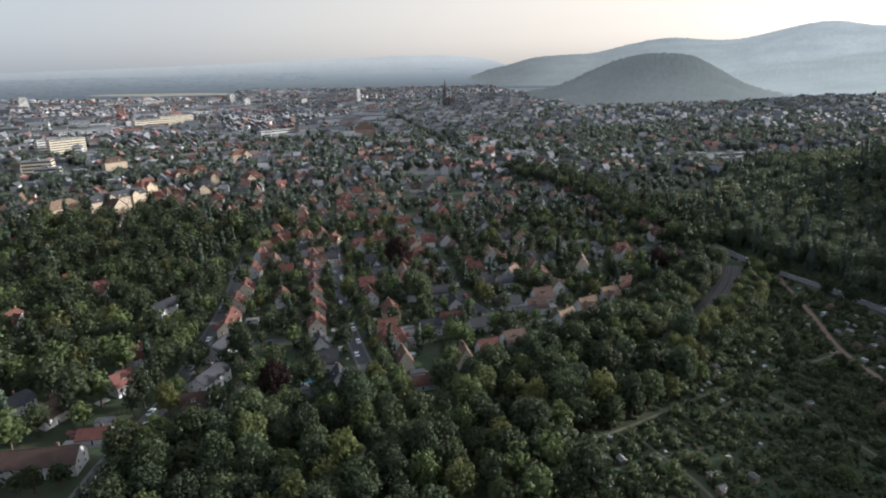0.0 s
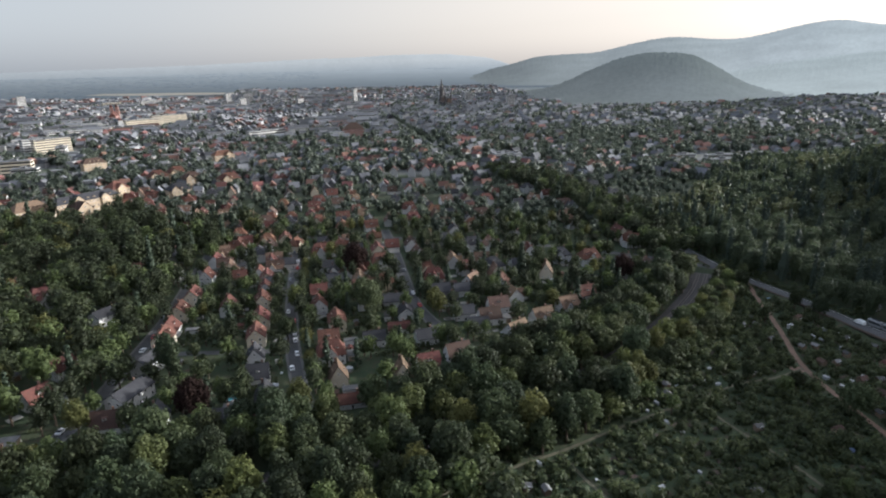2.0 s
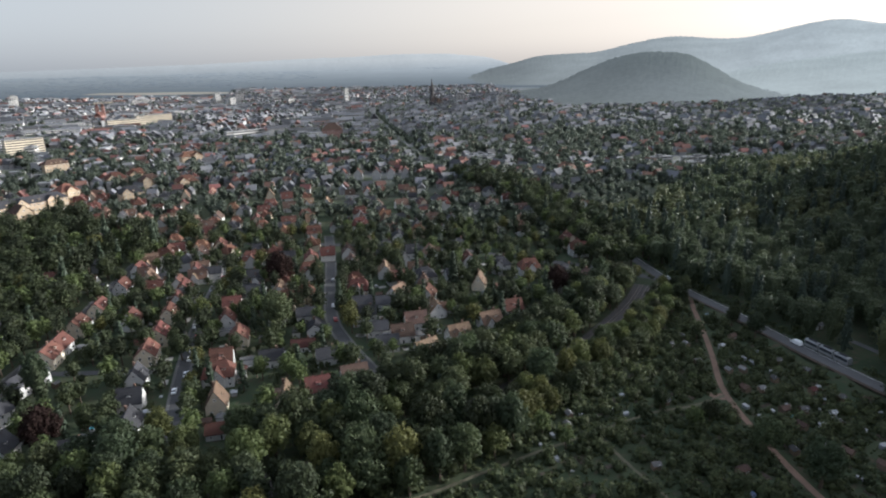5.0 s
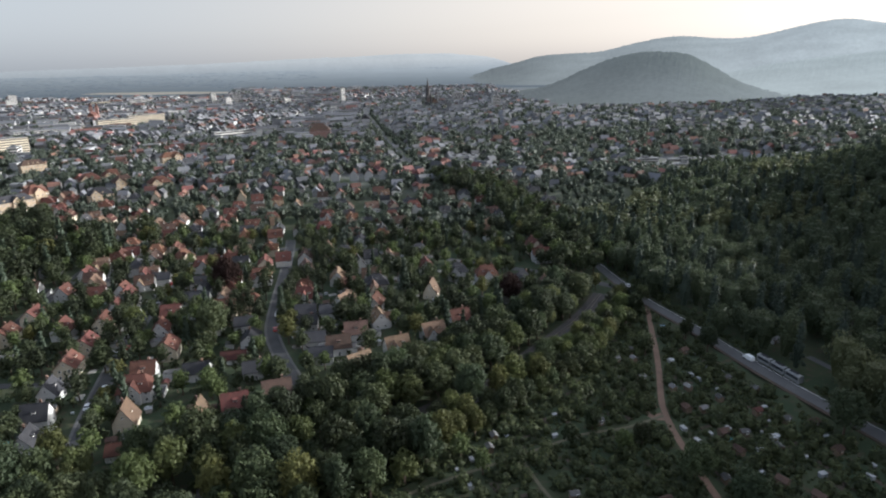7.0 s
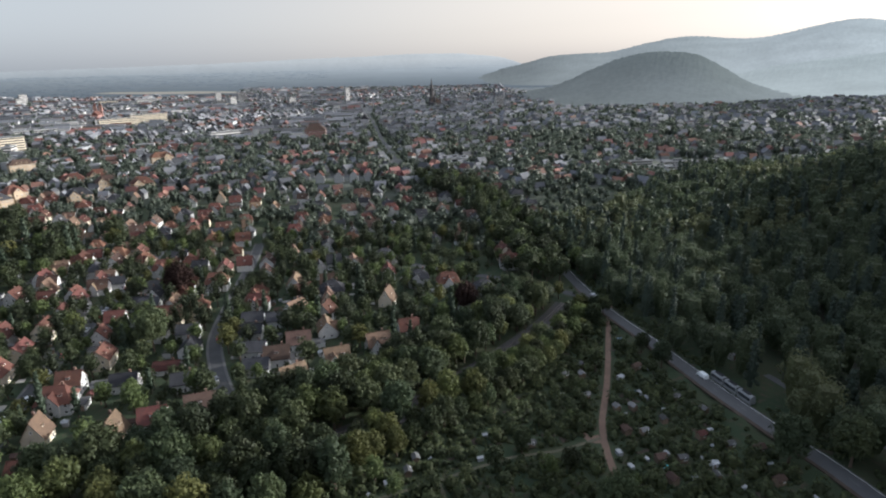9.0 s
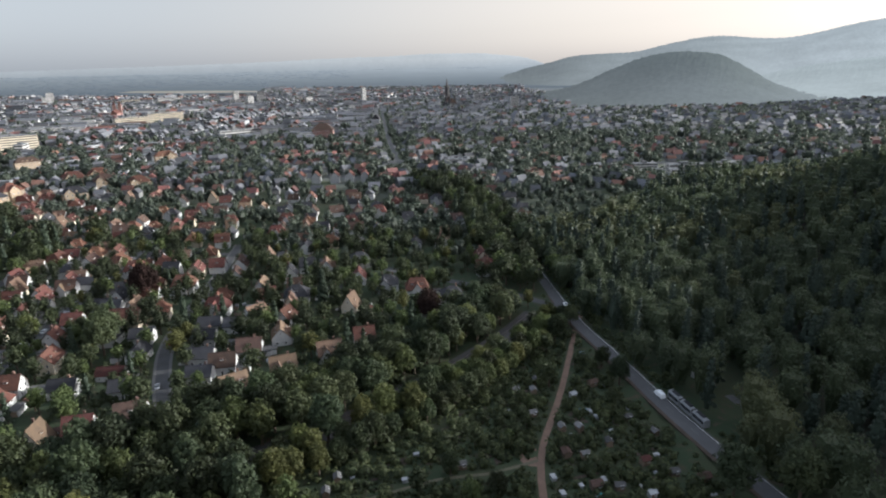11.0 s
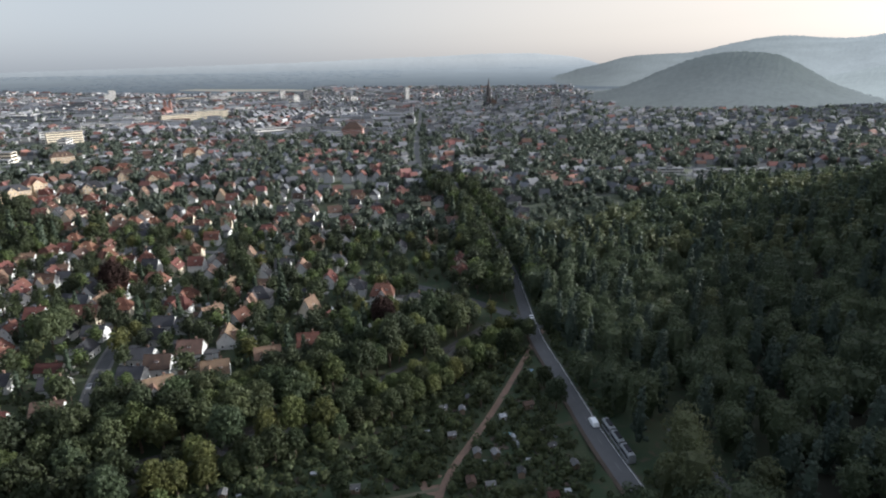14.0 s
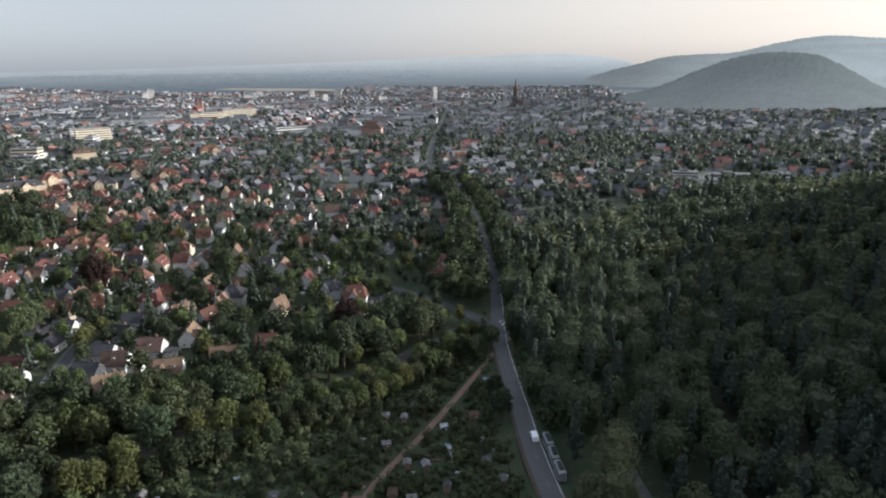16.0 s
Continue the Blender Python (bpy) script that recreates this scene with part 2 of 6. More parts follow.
# ---- mesh helpers ----
class Build:
    """Collects vertices and faces, with a material slot for each face."""
    def __init__(self):
        self.v, self.f, self.s, self.n = [], [], [], {}

    def add(self, verts, faces, slot=0):
        k = len(self.v)
        self.v.extend(verts)
        self.f.extend(tuple(i + k for i in q) for q in faces)
        self.s.extend([slot] * len(faces))
        return self

    def box(self, x0, y0, z0, x1, y1, z1, slot=0):
        return self.add([(x0, y0, z0), (x1, y0, z0), (x1, y1, z0), (x0, y1, z0), (x0, y0, z1), (x1, y0, z1), (x1, y1, z1), (x0, y1, z1)],
                        [(3, 2, 1, 0), (4, 5, 6, 7), (0, 1, 5, 4), (1, 2, 6, 5), (2, 3, 7, 6), (3, 0, 4, 7)], slot)

    def loft(self, rings, slot=0, cap=True):
        n = len(rings[0])
        v = [p for r in rings for p in r]
        f = [(a * n + i, a * n + (i + 1) % n, (a + 1) * n + (i + 1) % n, (a + 1) * n + i) for a in range(len(rings) - 1) for i in range(n)]
        if cap:
            f += [tuple(range(n - 1, -1, -1)), tuple(range((len(rings) - 1) * n, len(rings) * n))]
        return self.add(v, f, slot)

    def mesh(self, name, mats):
        me = bpy.data.meshes.new(name)
        me.from_pydata(self.v, [], self.f)
        for m in mats:
            me.materials.append(m)
        if len(mats) > 1:
            me.polygons.foreach_set("material_index", self.s)
        me.update()
        if self.n:
            # leaves shade as the rounded mass that they make up
            nv = np.empty(len(me.polygons) * 3, dtype=np.float32)
            me.polygons.foreach_get("normal", nv)
            nv = nv.reshape(-1, 3)
            nv[np.fromiter(self.n.keys(), dtype=np.int64)] = np.array(list(self.n.values()), dtype=np.float32)
            me.attributes.new("custom_normal", 'FLOAT_VECTOR', 'FACE').data.foreach_set("vector", nv.ravel())
        return me


def ring(cx, cy, z, r, n, turn=0.0):
    return [(cx + r * math.cos(turn + 2 * math.pi * i / n), cy + r * math.sin(turn + 2 * math.pi * i / n), z) for i in range(n)]


def part(name, build, material, parent, label=""):
    ob = new(name, build.mesh(name, material if isinstance(material, (list, tuple)) else [material]))
    ob.parent = parent
    if label:
        ob["label"] = label
    return ob


BANK_Y, BANK_X = (60, 150, 205, 231, 256, 280, 307, 336, 370), (258, 241, 227, 217, 207.5, 199.8, 191.5, 183.5, 176.5)


def hill_z(x, y):
    """The wooded hill beside the road."""
    fy = 1.0 if y < 470 else math.exp(-((y - 470) / 125.0) ** 2)
    fx = math.exp(-((x - 480) / 120.0) ** 2) if x < 480 else 1.0
    # the main road runs on a low bank at its foot
    k = max(0.0, min(1.0, (x - float(np.interp(y, BANK_Y, BANK_X)) + 9.5) / 6.5))
    bank = 2.5 * k * k * (3 - 2 * k) * max(0.0, min(1.0, (350 - y) / 50.0))
    # unseen summit added further east, sized to shade the allotments and lower wood
    s = max(0.0, min(1.0, (x - 0.55 * y - 200) / 230.0))
    return (62.0 * fx + 60.0 * s * s * (3 - 2 * s)) * fy + bank


def ground_z(x, y):
    d = math.hypot(x, y)
    z = hill_z(x, y) if y < 1100 else 0.0
    if d > 3000:
        z += 88.0 * min(1.0, (d - 3000) / 1750.0) ** 1.6
    return z


M["roadpaint"] = mat("worn_road_paint", (0.17, 0.17, 0.165), (0.09, 0.09, 0.09), 0.5, 0.8, 4.0)
M["townwhite"] = mat("town_pale_render", (0.52, 0.505, 0.475), (0.42, 0.41, 0.40), 0.1, 0.9, 1.0, rand=0.15)
M["buff"] = mat("buff_render", (0.4, 0.31, 0.215), (0.3, 0.24, 0.175), 0.2, 0.9, 3.0, rand=0.15)
M["brick"] = mat("weathered_brick", (0.19, 0.115, 0.085), (0.12, 0.08, 0.065), 0.8, 0.9, 7.0, rand=0.35)
M["patio"] = mat("patio_paving", (0.34, 0.32, 0.29), (0.24, 0.23, 0.21), 0.5, 0.9, 7.0)
M["asphalt_worn"] = mat("worn_pale_asphalt", (0.088, 0.088, 0.089), (0.064, 0.064, 0.066), 0.15, 0.85, 5.0)
M["tram"] = mat("tram_grey_paint", (0.21, 0.215, 0.22), (0.15, 0.155, 0.16), 0.5, 0.35, 4.0)
M["redroofs"] = mat("town_red_roof", (0.15, 0.07, 0.054), (0.105, 0.06, 0.05), 0.03, 0.85, 0.3, island=0.45, hue=0.02)
M["forest_gold"] = mat("forest_gold_leaf", (0.112, 0.122, 0.06), (0.076, 0.088, 0.048), 0.035, 0.55, 0.9, island=0.15, leaf=0.5, spec=0.22)
M["forest_fir"] = mat("forest_fir_needle", (0.048, 0.064, 0.046), (0.032, 0.046, 0.036), 0.05, 0.6, 0.9, island=0.2, leaf=0.25, spec=0.2)
M["leaf_lime"] = mat("leaf_yellow_green", (0.092, 0.106, 0.038), (0.058, 0.072, 0.030), 0.25, 0.6, 3.0, rand=0.3, hue=0.02, leaf=0.42, spec=0.2)


# ---- ground, roads and tracks ----
def build_ground():
    def axis(lo, hi, near_lo, near_hi, fine, coarse):
        out, v = [], lo
        while v < hi:
            out.append(v)
            v += fine if near_lo <= v < near_hi else coarse
        return out + [hi]
    xs, ys = axis(-4400, 3600, -300, 700, 10, 100), axis(-500, 4850, -300, 900, 10, 90)
    n = len(xs)
    v = [(x, y, ground_z(x, y)) for y in ys for x in xs]
    f = [(j * n + i, j * n + i + 1, (j + 1) * n + i + 1, (j + 1) * n + i) for j in range(len(ys) - 1) for i in range(n - 1)]
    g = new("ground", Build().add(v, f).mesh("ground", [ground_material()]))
    for q in g.data.polygons:
        q.use_smooth = True
    return tagged(g, "wide valley floor of grass, gardens and town ground", "ground", kind="structure")


build_ground()


def smooth_line(points, step=6.0):
    """Points along a Catmull-Rom curve."""
    p = [Vector(q).to_2d() for q in points]
    p = [2 * p[0] - p[1], *p, 2 * p[-1] - p[-2]]
    out = []
    for a, b, c, d in zip(p, p[1:], p[2:], p[3:]):
        k = max(2, int((c - b).length / step))
        for i in range(k):
            t = i / k
            out.append(0.5 * ((2 * b) + (c - a) * t + (2 * a - 5 * b + 4 * c - d) * t * t + (3 * b - a - 3 * c + d) * t ** 3))
    return out + [p[-2]]


def band(line, off0, off1, z0, z1):
    """A strip between two offsets along a line, z0 the foot and z1 the top, following the ground."""
    b = Build()
    rings = []
    for i, p in enumerate(line):
        t = (line[min(i + 1, len(line) - 1)] - line[max(i - 1, 0)]).normalized()
        r = Vector((t.y, -t.x))
        row = []
        for o, z in ((off0, z0), (off0, z1), (off1, z1), (off1, z0)):
            q = p + r * o
            row.append((q.x, q.y, z + hill_z(q.x, q.y)))
        rings.append(row)
    return b.loft(rings)


LINES = {}


def road(name, points, width, material, label, z=0.06, kerb=0.0, category="road"):
    line = smooth_line(points)
    LINES[name + str(len(LINES))] = (line, width / 2 + (2.0 if kerb else 0.3))
    ob = new(name, band(line, -width / 2, width / 2, -0.3, z).mesh(name, [material]))
    tagged(ob, label, category, kind="structure")
    if kerb:
        for s in (-1, 1):
            k = new("pavement", band(line, s * width / 2, s * (width / 2 + 1.1), -0.3, z + 0.13).mesh("pavement", [M["concrete"]]))
            tagged(k, "concrete pavement with a raised kerb beside the street", "pavement", kind="structure")
    return line


STREET_A = [(-30, 204), (-42, 236), (-55, 278), (-71, 345), (-85, 410), (-92, 438)]
STREET_B = [(36, 240), (30, 252), (17, 274), (4, 302), (-5, 340), (-14, 385), (-24, 430), (-30, 455)]
STREET_C = [(-112, 140), (-113, 168), (-111, 200), (-115, 240), (-121, 290), (-132, 345), (-142, 400)]
STREET_D = [(-205, 260), (-221, 342), (-232, 388), (-249, 432), (-275, 500)]
MAIN = [(258, 60), (241, 150), (227, 205), (217, 231), (207.5, 256), (199.8, 280), (191.5, 307), (183.5, 336), (176.5, 370), (168, 412), (150, 480), (120, 580), (80, 680), (42, 744), (-4, 902), (-62, 1154), (-160, 1603)]
SAND = [(187, 343), (182.2, 323), (173, 277), (168.3, 257), (163.6, 238), (162.4, 222), (163.4, 202), (164.5, 187), (168, 165), (172, 140)]
PALE = [(162, 231), (147, 223.5), (133, 220), (113, 209.5), (94, 199.5), (79, 191), (57, 178), (38, 168.5), (22, 159), (0, 148)]
RAIL = [(166, 345), (151, 316), (127, 281), (107, 257), (95, 244), (74, 225), (45, 203), (10, 182), (-40, 160), (-100, 138)]
for pts in (STREET_A, STREET_B, STREET_C, STREET_D):
    road("road", pts, 4.7, M["asphalt"], "grey asphalt residential street between garden houses", kerb=1)
road("road", MAIN, 5.8, M["asphalt_worn"], "two-lane asphalt main road along the wood")
kerb_line = smooth_line(MAIN)
tagged(new("pavement", band(kerb_line, 2.9, 3.2, -0.3, 0.17).mesh("pavement", [M["concrete"]])), "narrow concrete kerb along the main road", "pavement", kind="structure")
road("road", [(186, 345), (172, 358), (140, 380), (100, 398), (60, 418), (-20, 432), (-85, 440)], 5.6, M["asphalt"], "grey asphalt side street joining the main road", z=0.055)
road("road", [(-150, 152), (-128, 172), (-112, 176)], 6.0, M["asphalt"], "short asphalt lane to a yard", z=0.07)
road("road", [(-115, 250), (-70, 252), (-56, 252)], 4.0, M["asphalt"], "narrow asphalt lane between gardens", z=0.07)
road("track", SAND, 2.2, M["sand"], "reddish sandy track between allotment gardens", z=0.05, category="track")
road("track", PALE, 1.2, M["gravel"], "pale gravel path through the allotment gardens", z=0.05, category="track")
road("track", [(111, 208), (116, 194), (121.5, 182), (127, 170), (133, 152), (140, 130)], 1.1, M["gravel"], "narrow gravel path between garden plots", z=0.05, category="track")
road("track", [(57, 178), (63, 164), (70, 150), (74, 132)], 1.1, M["gravel"], "narrow gravel path between garden plots", z=0.05, category="track")
apron = Build().loft([ring(160.6, 232.5, -0.2, 4.6, 14), ring(160.6, 232.5, 0.055, 4.6, 14)])
tagged(new("track_apron", apron.mesh("track_apron", [M["sand"]])), "bare sandy clearing where two tracks meet", "track", kind="structure")
WOOD_LANE = [(229, 268), (236.6, 247), (243.6, 226), (252, 204), (262, 180)]
road("road", WOOD_LANE, 3.0, M["asphalt_worn"], "narrow asphalt lane inside the edge of the wood", z=0.05)
# railway in its cutting
rl = smooth_line(RAIL)
LINES["rail"] = (rl, 3.4)
bed = tagged(new("railway_bed", band(rl, -5.8, 5.8, -0.3, 0.25).mesh("railway_bed", [M["ballast"]])), "dark ballast bed of a double-track railway", "railway", kind="structure")
for o in (-2.7, -1.3, 1.3, 2.7):
    part("rail", band(rl, o - 0.09, o + 0.09, 0.2, 0.42), M["rail"], bed)
tagged(new("verge", band(smooth_line(MAIN[:9]), -4.0, -2.92, -0.3, 0.045).mesh("verge", [M["soil"]])), "bare brown earth verge beside the main road", "verge", kind="structure")
# painted lines of the main road
ml = smooth_line(MAIN[:12])
mark = Build()
for i in range(0, len(ml) - 2, 2):
    t = (ml[i + 1] - ml[i]).normalized(); r = Vector((t.y, -t.x)) * 0.07
    a, b = ml[i], ml[i] + t * 4.0
    mark.add([(*(a - r), 0.066 + hill_z(a.x, a.y)), (*(a + r), 0.066 + hill_z(a.x, a.y)), (*(b + r), 0.066 + hill_z(b.x, b.y)), (*(b - r), 0.066 + hill_z(b.x, b.y))], [(0, 1, 2, 3)])
edge = band(smooth_line(MAIN[:10]), 2.66, 2.78, 0.05, 0.068)
tagged(new("road_marking", edge.mesh("road_marking", [M["frame"]])), "white edge line along the main road", "road marking", kind="structure")
tagged(new("road_marking", mark.mesh("road_marking", [M["roadpaint"]])), "white dashed centre line on the main road", "road marking", kind="structure")


def near_line(x, y, extra=0.0, only=None):
    """Whether a place lies on a road, track or railway."""
    for k, (line, half) in LINES.items():
        if only and not k.startswith(only):
            continue
        h = half + extra
        for a in range(0, len(line), 2):
            p = line[a]
            if abs(p.x - x) < 14 + h and abs(p.y - y) < 14 + h:
                q = line[min(a + 2, len(line) - 1)]
                d = q - p
                s = 0.0 if d.length == 0 else max(0.0, min(1.0, (Vector((x, y)) - p).dot(d) / d.length_squared))
                if (Vector((x, y)) - p - d * s).length < h:
                    return True
    return False


# ---- houses ----
TAKEN = []          # centre and radius of what stands on the ground


def free(x, y, r):
    return all((x - a) ** 2 + (y - b) ** 2 > (r + c) ** 2 for a, b, c in TAKEN)


def window_mesh(w, h, t=0.13):
    """A window against a wall at y = 0, looking to -y: a frame in one piece round a recessed pane."""
    def at(x, z, y):
        return [(-x, y, z), (x, y, z), (x, y, h - z), (-x, y, h - z)]
    v = at(w / 2, 0, 0.05) + at(w / 2, 0, -0.08) + at(w / 2 - t, t, -0.08) + at(w / 2 - t, t, -0.01)
    b = Build()
    f = [(k * 4 + i, k * 4 + (i + 1) % 4, k * 4 + 4 + (i + 1) % 4, k * 4 + 4 + i) for k in range(3) for i in range(4)]
    b.add(v, f)
    b.f.append((12, 13, 14, 15))
    b.s.append(1)
    return b.mesh("window", [M["frame"], M["glass"]])


WIN = {k: window_mesh(w, h) for k, (w, h) in {"plain": (1.35, 1.5), "shut": (1.2, 1.6), "small": (0.9, 1.1), "door": (1.2, 2.2), "wide": (2.2, 1.4)}.items()}


def window(parent, kind, x, y, z, turn):
    ob = new("window" if kind != "door" else "door", WIN[kind])
    ob.parent = parent
    ob.matrix_basis = pose(x, y, z, 0, 0, turn)
    return ob


def roof_solid(x0, x1, hip0, hip1, zr, half, ze):
    """A gabled or hipped roof shell with thickness over a plan that is x0 to x1 long."""
    t = 0.22
    b = Build()
    for s in (-1, 1):
        top = [(x0, s * half, ze), (x1, s * half, ze), (x1 - hip1, 0, zr), (x0 + hip0, 0, zr)]
        low = [(x, y, z - t) for x, y, z in top]
        b.add(top + low, [(0, 1, 2, 3), (7, 6, 5, 4), (0, 4, 5, 1), (1, 5, 6, 2), (3, 7, 4, 0)])
    for x, hip in ((x0, hip0), (x1, hip1)):
        if hip:
            a = x + hip if x == x0 else x - hip
            top = [(x, -half, ze), (x, half, ze), (a, 0, zr)]
            b.add(top + [(p[0], p[1], p[2] - t) for p in top], [(0, 1, 2), (5, 4, 3), (0, 3, 4, 1)])
    b.box(x0 + hip0, -0.16, zr - 0.1, x1 - hip1, 0.16, zr + 0.09)
    return b


def house(L, W, wall_h, roof_h, wall, roof, hip=0.0, dormers=0, kind="plain", detail=2, label="", storeys=None, wing=False, balcony=False, cross=0):
    """A house with its ridge along x, its foot at z = 0. detail 2: all windows as parts; 1: few parts."""
    root = new("house")
    b = Build()
    x, y = L / 2, W / 2
    b.add([(-x, -y, -1.5), (x, -y, -1.5), (x, y, -1.5), (-x, y, -1.5), (-x, -y, wall_h), (x, -y, wall_h), (x, y, wall_h), (-x, y, wall_h)],
          [(0, 1, 5, 4), (2, 3, 7, 6), (1, 2, 6, 5), (3, 0, 4, 7), (4, 5, 6, 7)])
    if hip < 0.1:
        for s in (-1, 1):
            b.add([(s * x, -y, wall_h), (s * x, y, wall_h), (s * x, 0, wall_h + roof_h - 0.25)], [(0, 1, 2) if s > 0 else (2, 1, 0)])
    w = part("wall", b, wall, root)
    e, g = 0.55, 0.4
    drop = roof_h * e / (y + 1e-6)
    hx = hip * (y + e)
    r = part("roof", roof_solid(-x - g, x + g, hx, hx, wall_h + roof_h, y + e, wall_h - drop + 0.05), roof, root)
    cx = 0.22 * L
    part("chimney", Build().box(cx - 0.4, 0.5, wall_h + roof_h * 0.45, cx + 0.4, 1.25, wall_h + roof_h + 0.9).box(cx - 0.48, 0.42, wall_h + roof_h + 0.9, cx + 0.48, 1.33, wall_h + roof_h + 1.05), M["brick"], r, "brick chimney stack")
    for k in range(dormers):
        for s in (-1, 1):
            dx = (k - (dormers - 1) / 2) * (L / (dormers + 0.4))
            dy, dz = s * y * 0.62, wall_h + roof_h * 0.28
            d = Build().box(dx - 0.9, min(dy, s * 0.4), dz, dx + 0.9, max(dy, s * 0.4), dz + 1.35, 1)
            top = [(dx - 1.1, dy + s * 0.25, dz + 1.3), (dx + 1.1, dy + s * 0.25, dz + 1.3), (dx + 1.1, s * 0.2, dz + 2.0), (dx - 1.1, s * 0.2, dz + 2.0)]
            d.add(top + [(p[0], p[1], p[2] + 0.15) for p in top], [(3, 2, 1, 0), (4, 5, 6, 7), (0, 1, 5, 4), (1, 2, 6, 5), (2, 3, 7, 6), (3, 0, 4, 7)], 0)
            part("dormer", d, [roof, wall], r)
            if detail > 1:
                window(root, "small", dx, dy + s * 0.02, dz + 0.15, 0 if s < 0 else 180)
    st = storeys or max(1, int(wall_h / 2.7))
    for f in range(st):
        z = 0.9 + f * (wall_h / st)
        n = max(2, int(L / 3.2))
        for i in range(n):
            px = -x + L * (i + 0.5) / n
            for s in (-1, 1):
                if detail > 1 or (f == st - 1 and i % 2 == 0):
                    if f == 0 and s < 0 and i == n // 2:
                        window(root, "door", px, -y - 0.01, 0.05, 0)
                    else:
                        window(root, kind, px, s * (y + 0.01), z, 0 if s < 0 else 180)
        if detail > 1:
            for s in (-1, 1):
                for py in (-W * 0.22, W * 0.22):
                    window(root, kind, s * (x + 0.01), py, z, 90 if s > 0 else -90)
    if detail > 1 and hip < 0.1:
        for s in (-1, 1):
            window(root, "small", s * (x + 0.01), 0, wall_h + roof_h * 0.3, 90 if s > 0 else -90)
    for s in ((-1, 1) if cross == 2 else (-1,) if cross else ()):
        # a gabled bay set across the roof
        cw, cd, ch = W * 0.26, y + 1.3, wall_h + roof_h * 0.72
        ox = 0.0 if cross == 2 else -L * 0.18
        cb = Build().box(ox - cw, min(0, s * cd), -1.5, ox + cw, max(0, s * cd), wall_h)
        cb.add([(ox - cw, s * cd, wall_h), (ox + cw, s * cd, wall_h), (ox, s * cd, ch - 0.2)], [(0, 1, 2) if s < 0 else (2, 1, 0)])
        bay = part("gabled_bay", cb, wall, root)
        cr = Build()
        for q in (-1, 1):
            ez = wall_h - 0.4 * (ch - wall_h) / cw
            top = [(ox + q * (cw + 0.4), s * (cd + 0.4), ez), (ox, s * (cd + 0.4), ch + 0.1), (ox, 0, ch + 0.1), (ox + q * (cw + 0.4), 0, ez)]
            cr.add(top + [(a, b_, c - 0.2) for a, b_, c in top], [(0, 1, 2, 3), (7, 6, 5, 4), (0, 4, 5, 1), (3, 7, 4, 0)])
        part("bay_roof", cr, roof, bay)
        if detail > 1:
            for k in range(st):
                window(root, kind, ox, s * (cd + 0.01), 0.9 + k * wall_h / st, 0 if s < 0 else 180)
            window(root, "small", ox, s * (cd + 0.01), wall_h + 0.4, 0 if s < 0 else 180)
    if balcony:
        part("balcony", Build().box(-2.2, -y - 1.5, 2.7, 2.2, -y, 2.9).box(-2.2, -y - 1.5, 2.9, 2.2, -y - 1.4, 3.8), wall, root)
    if wing:
        wb = Build().box(x, -y * 0.7, -1.5, x + 4.5, y * 0.7, 2.8).box(x - 0.05, -y * 0.7 - 0.2, 2.8, x + 4.7, y * 0.7 + 0.2, 3.05, 1)
        part("annexe", wb, [wall, M["tile_grey"]], root)
    return tagged(root, label, "house")


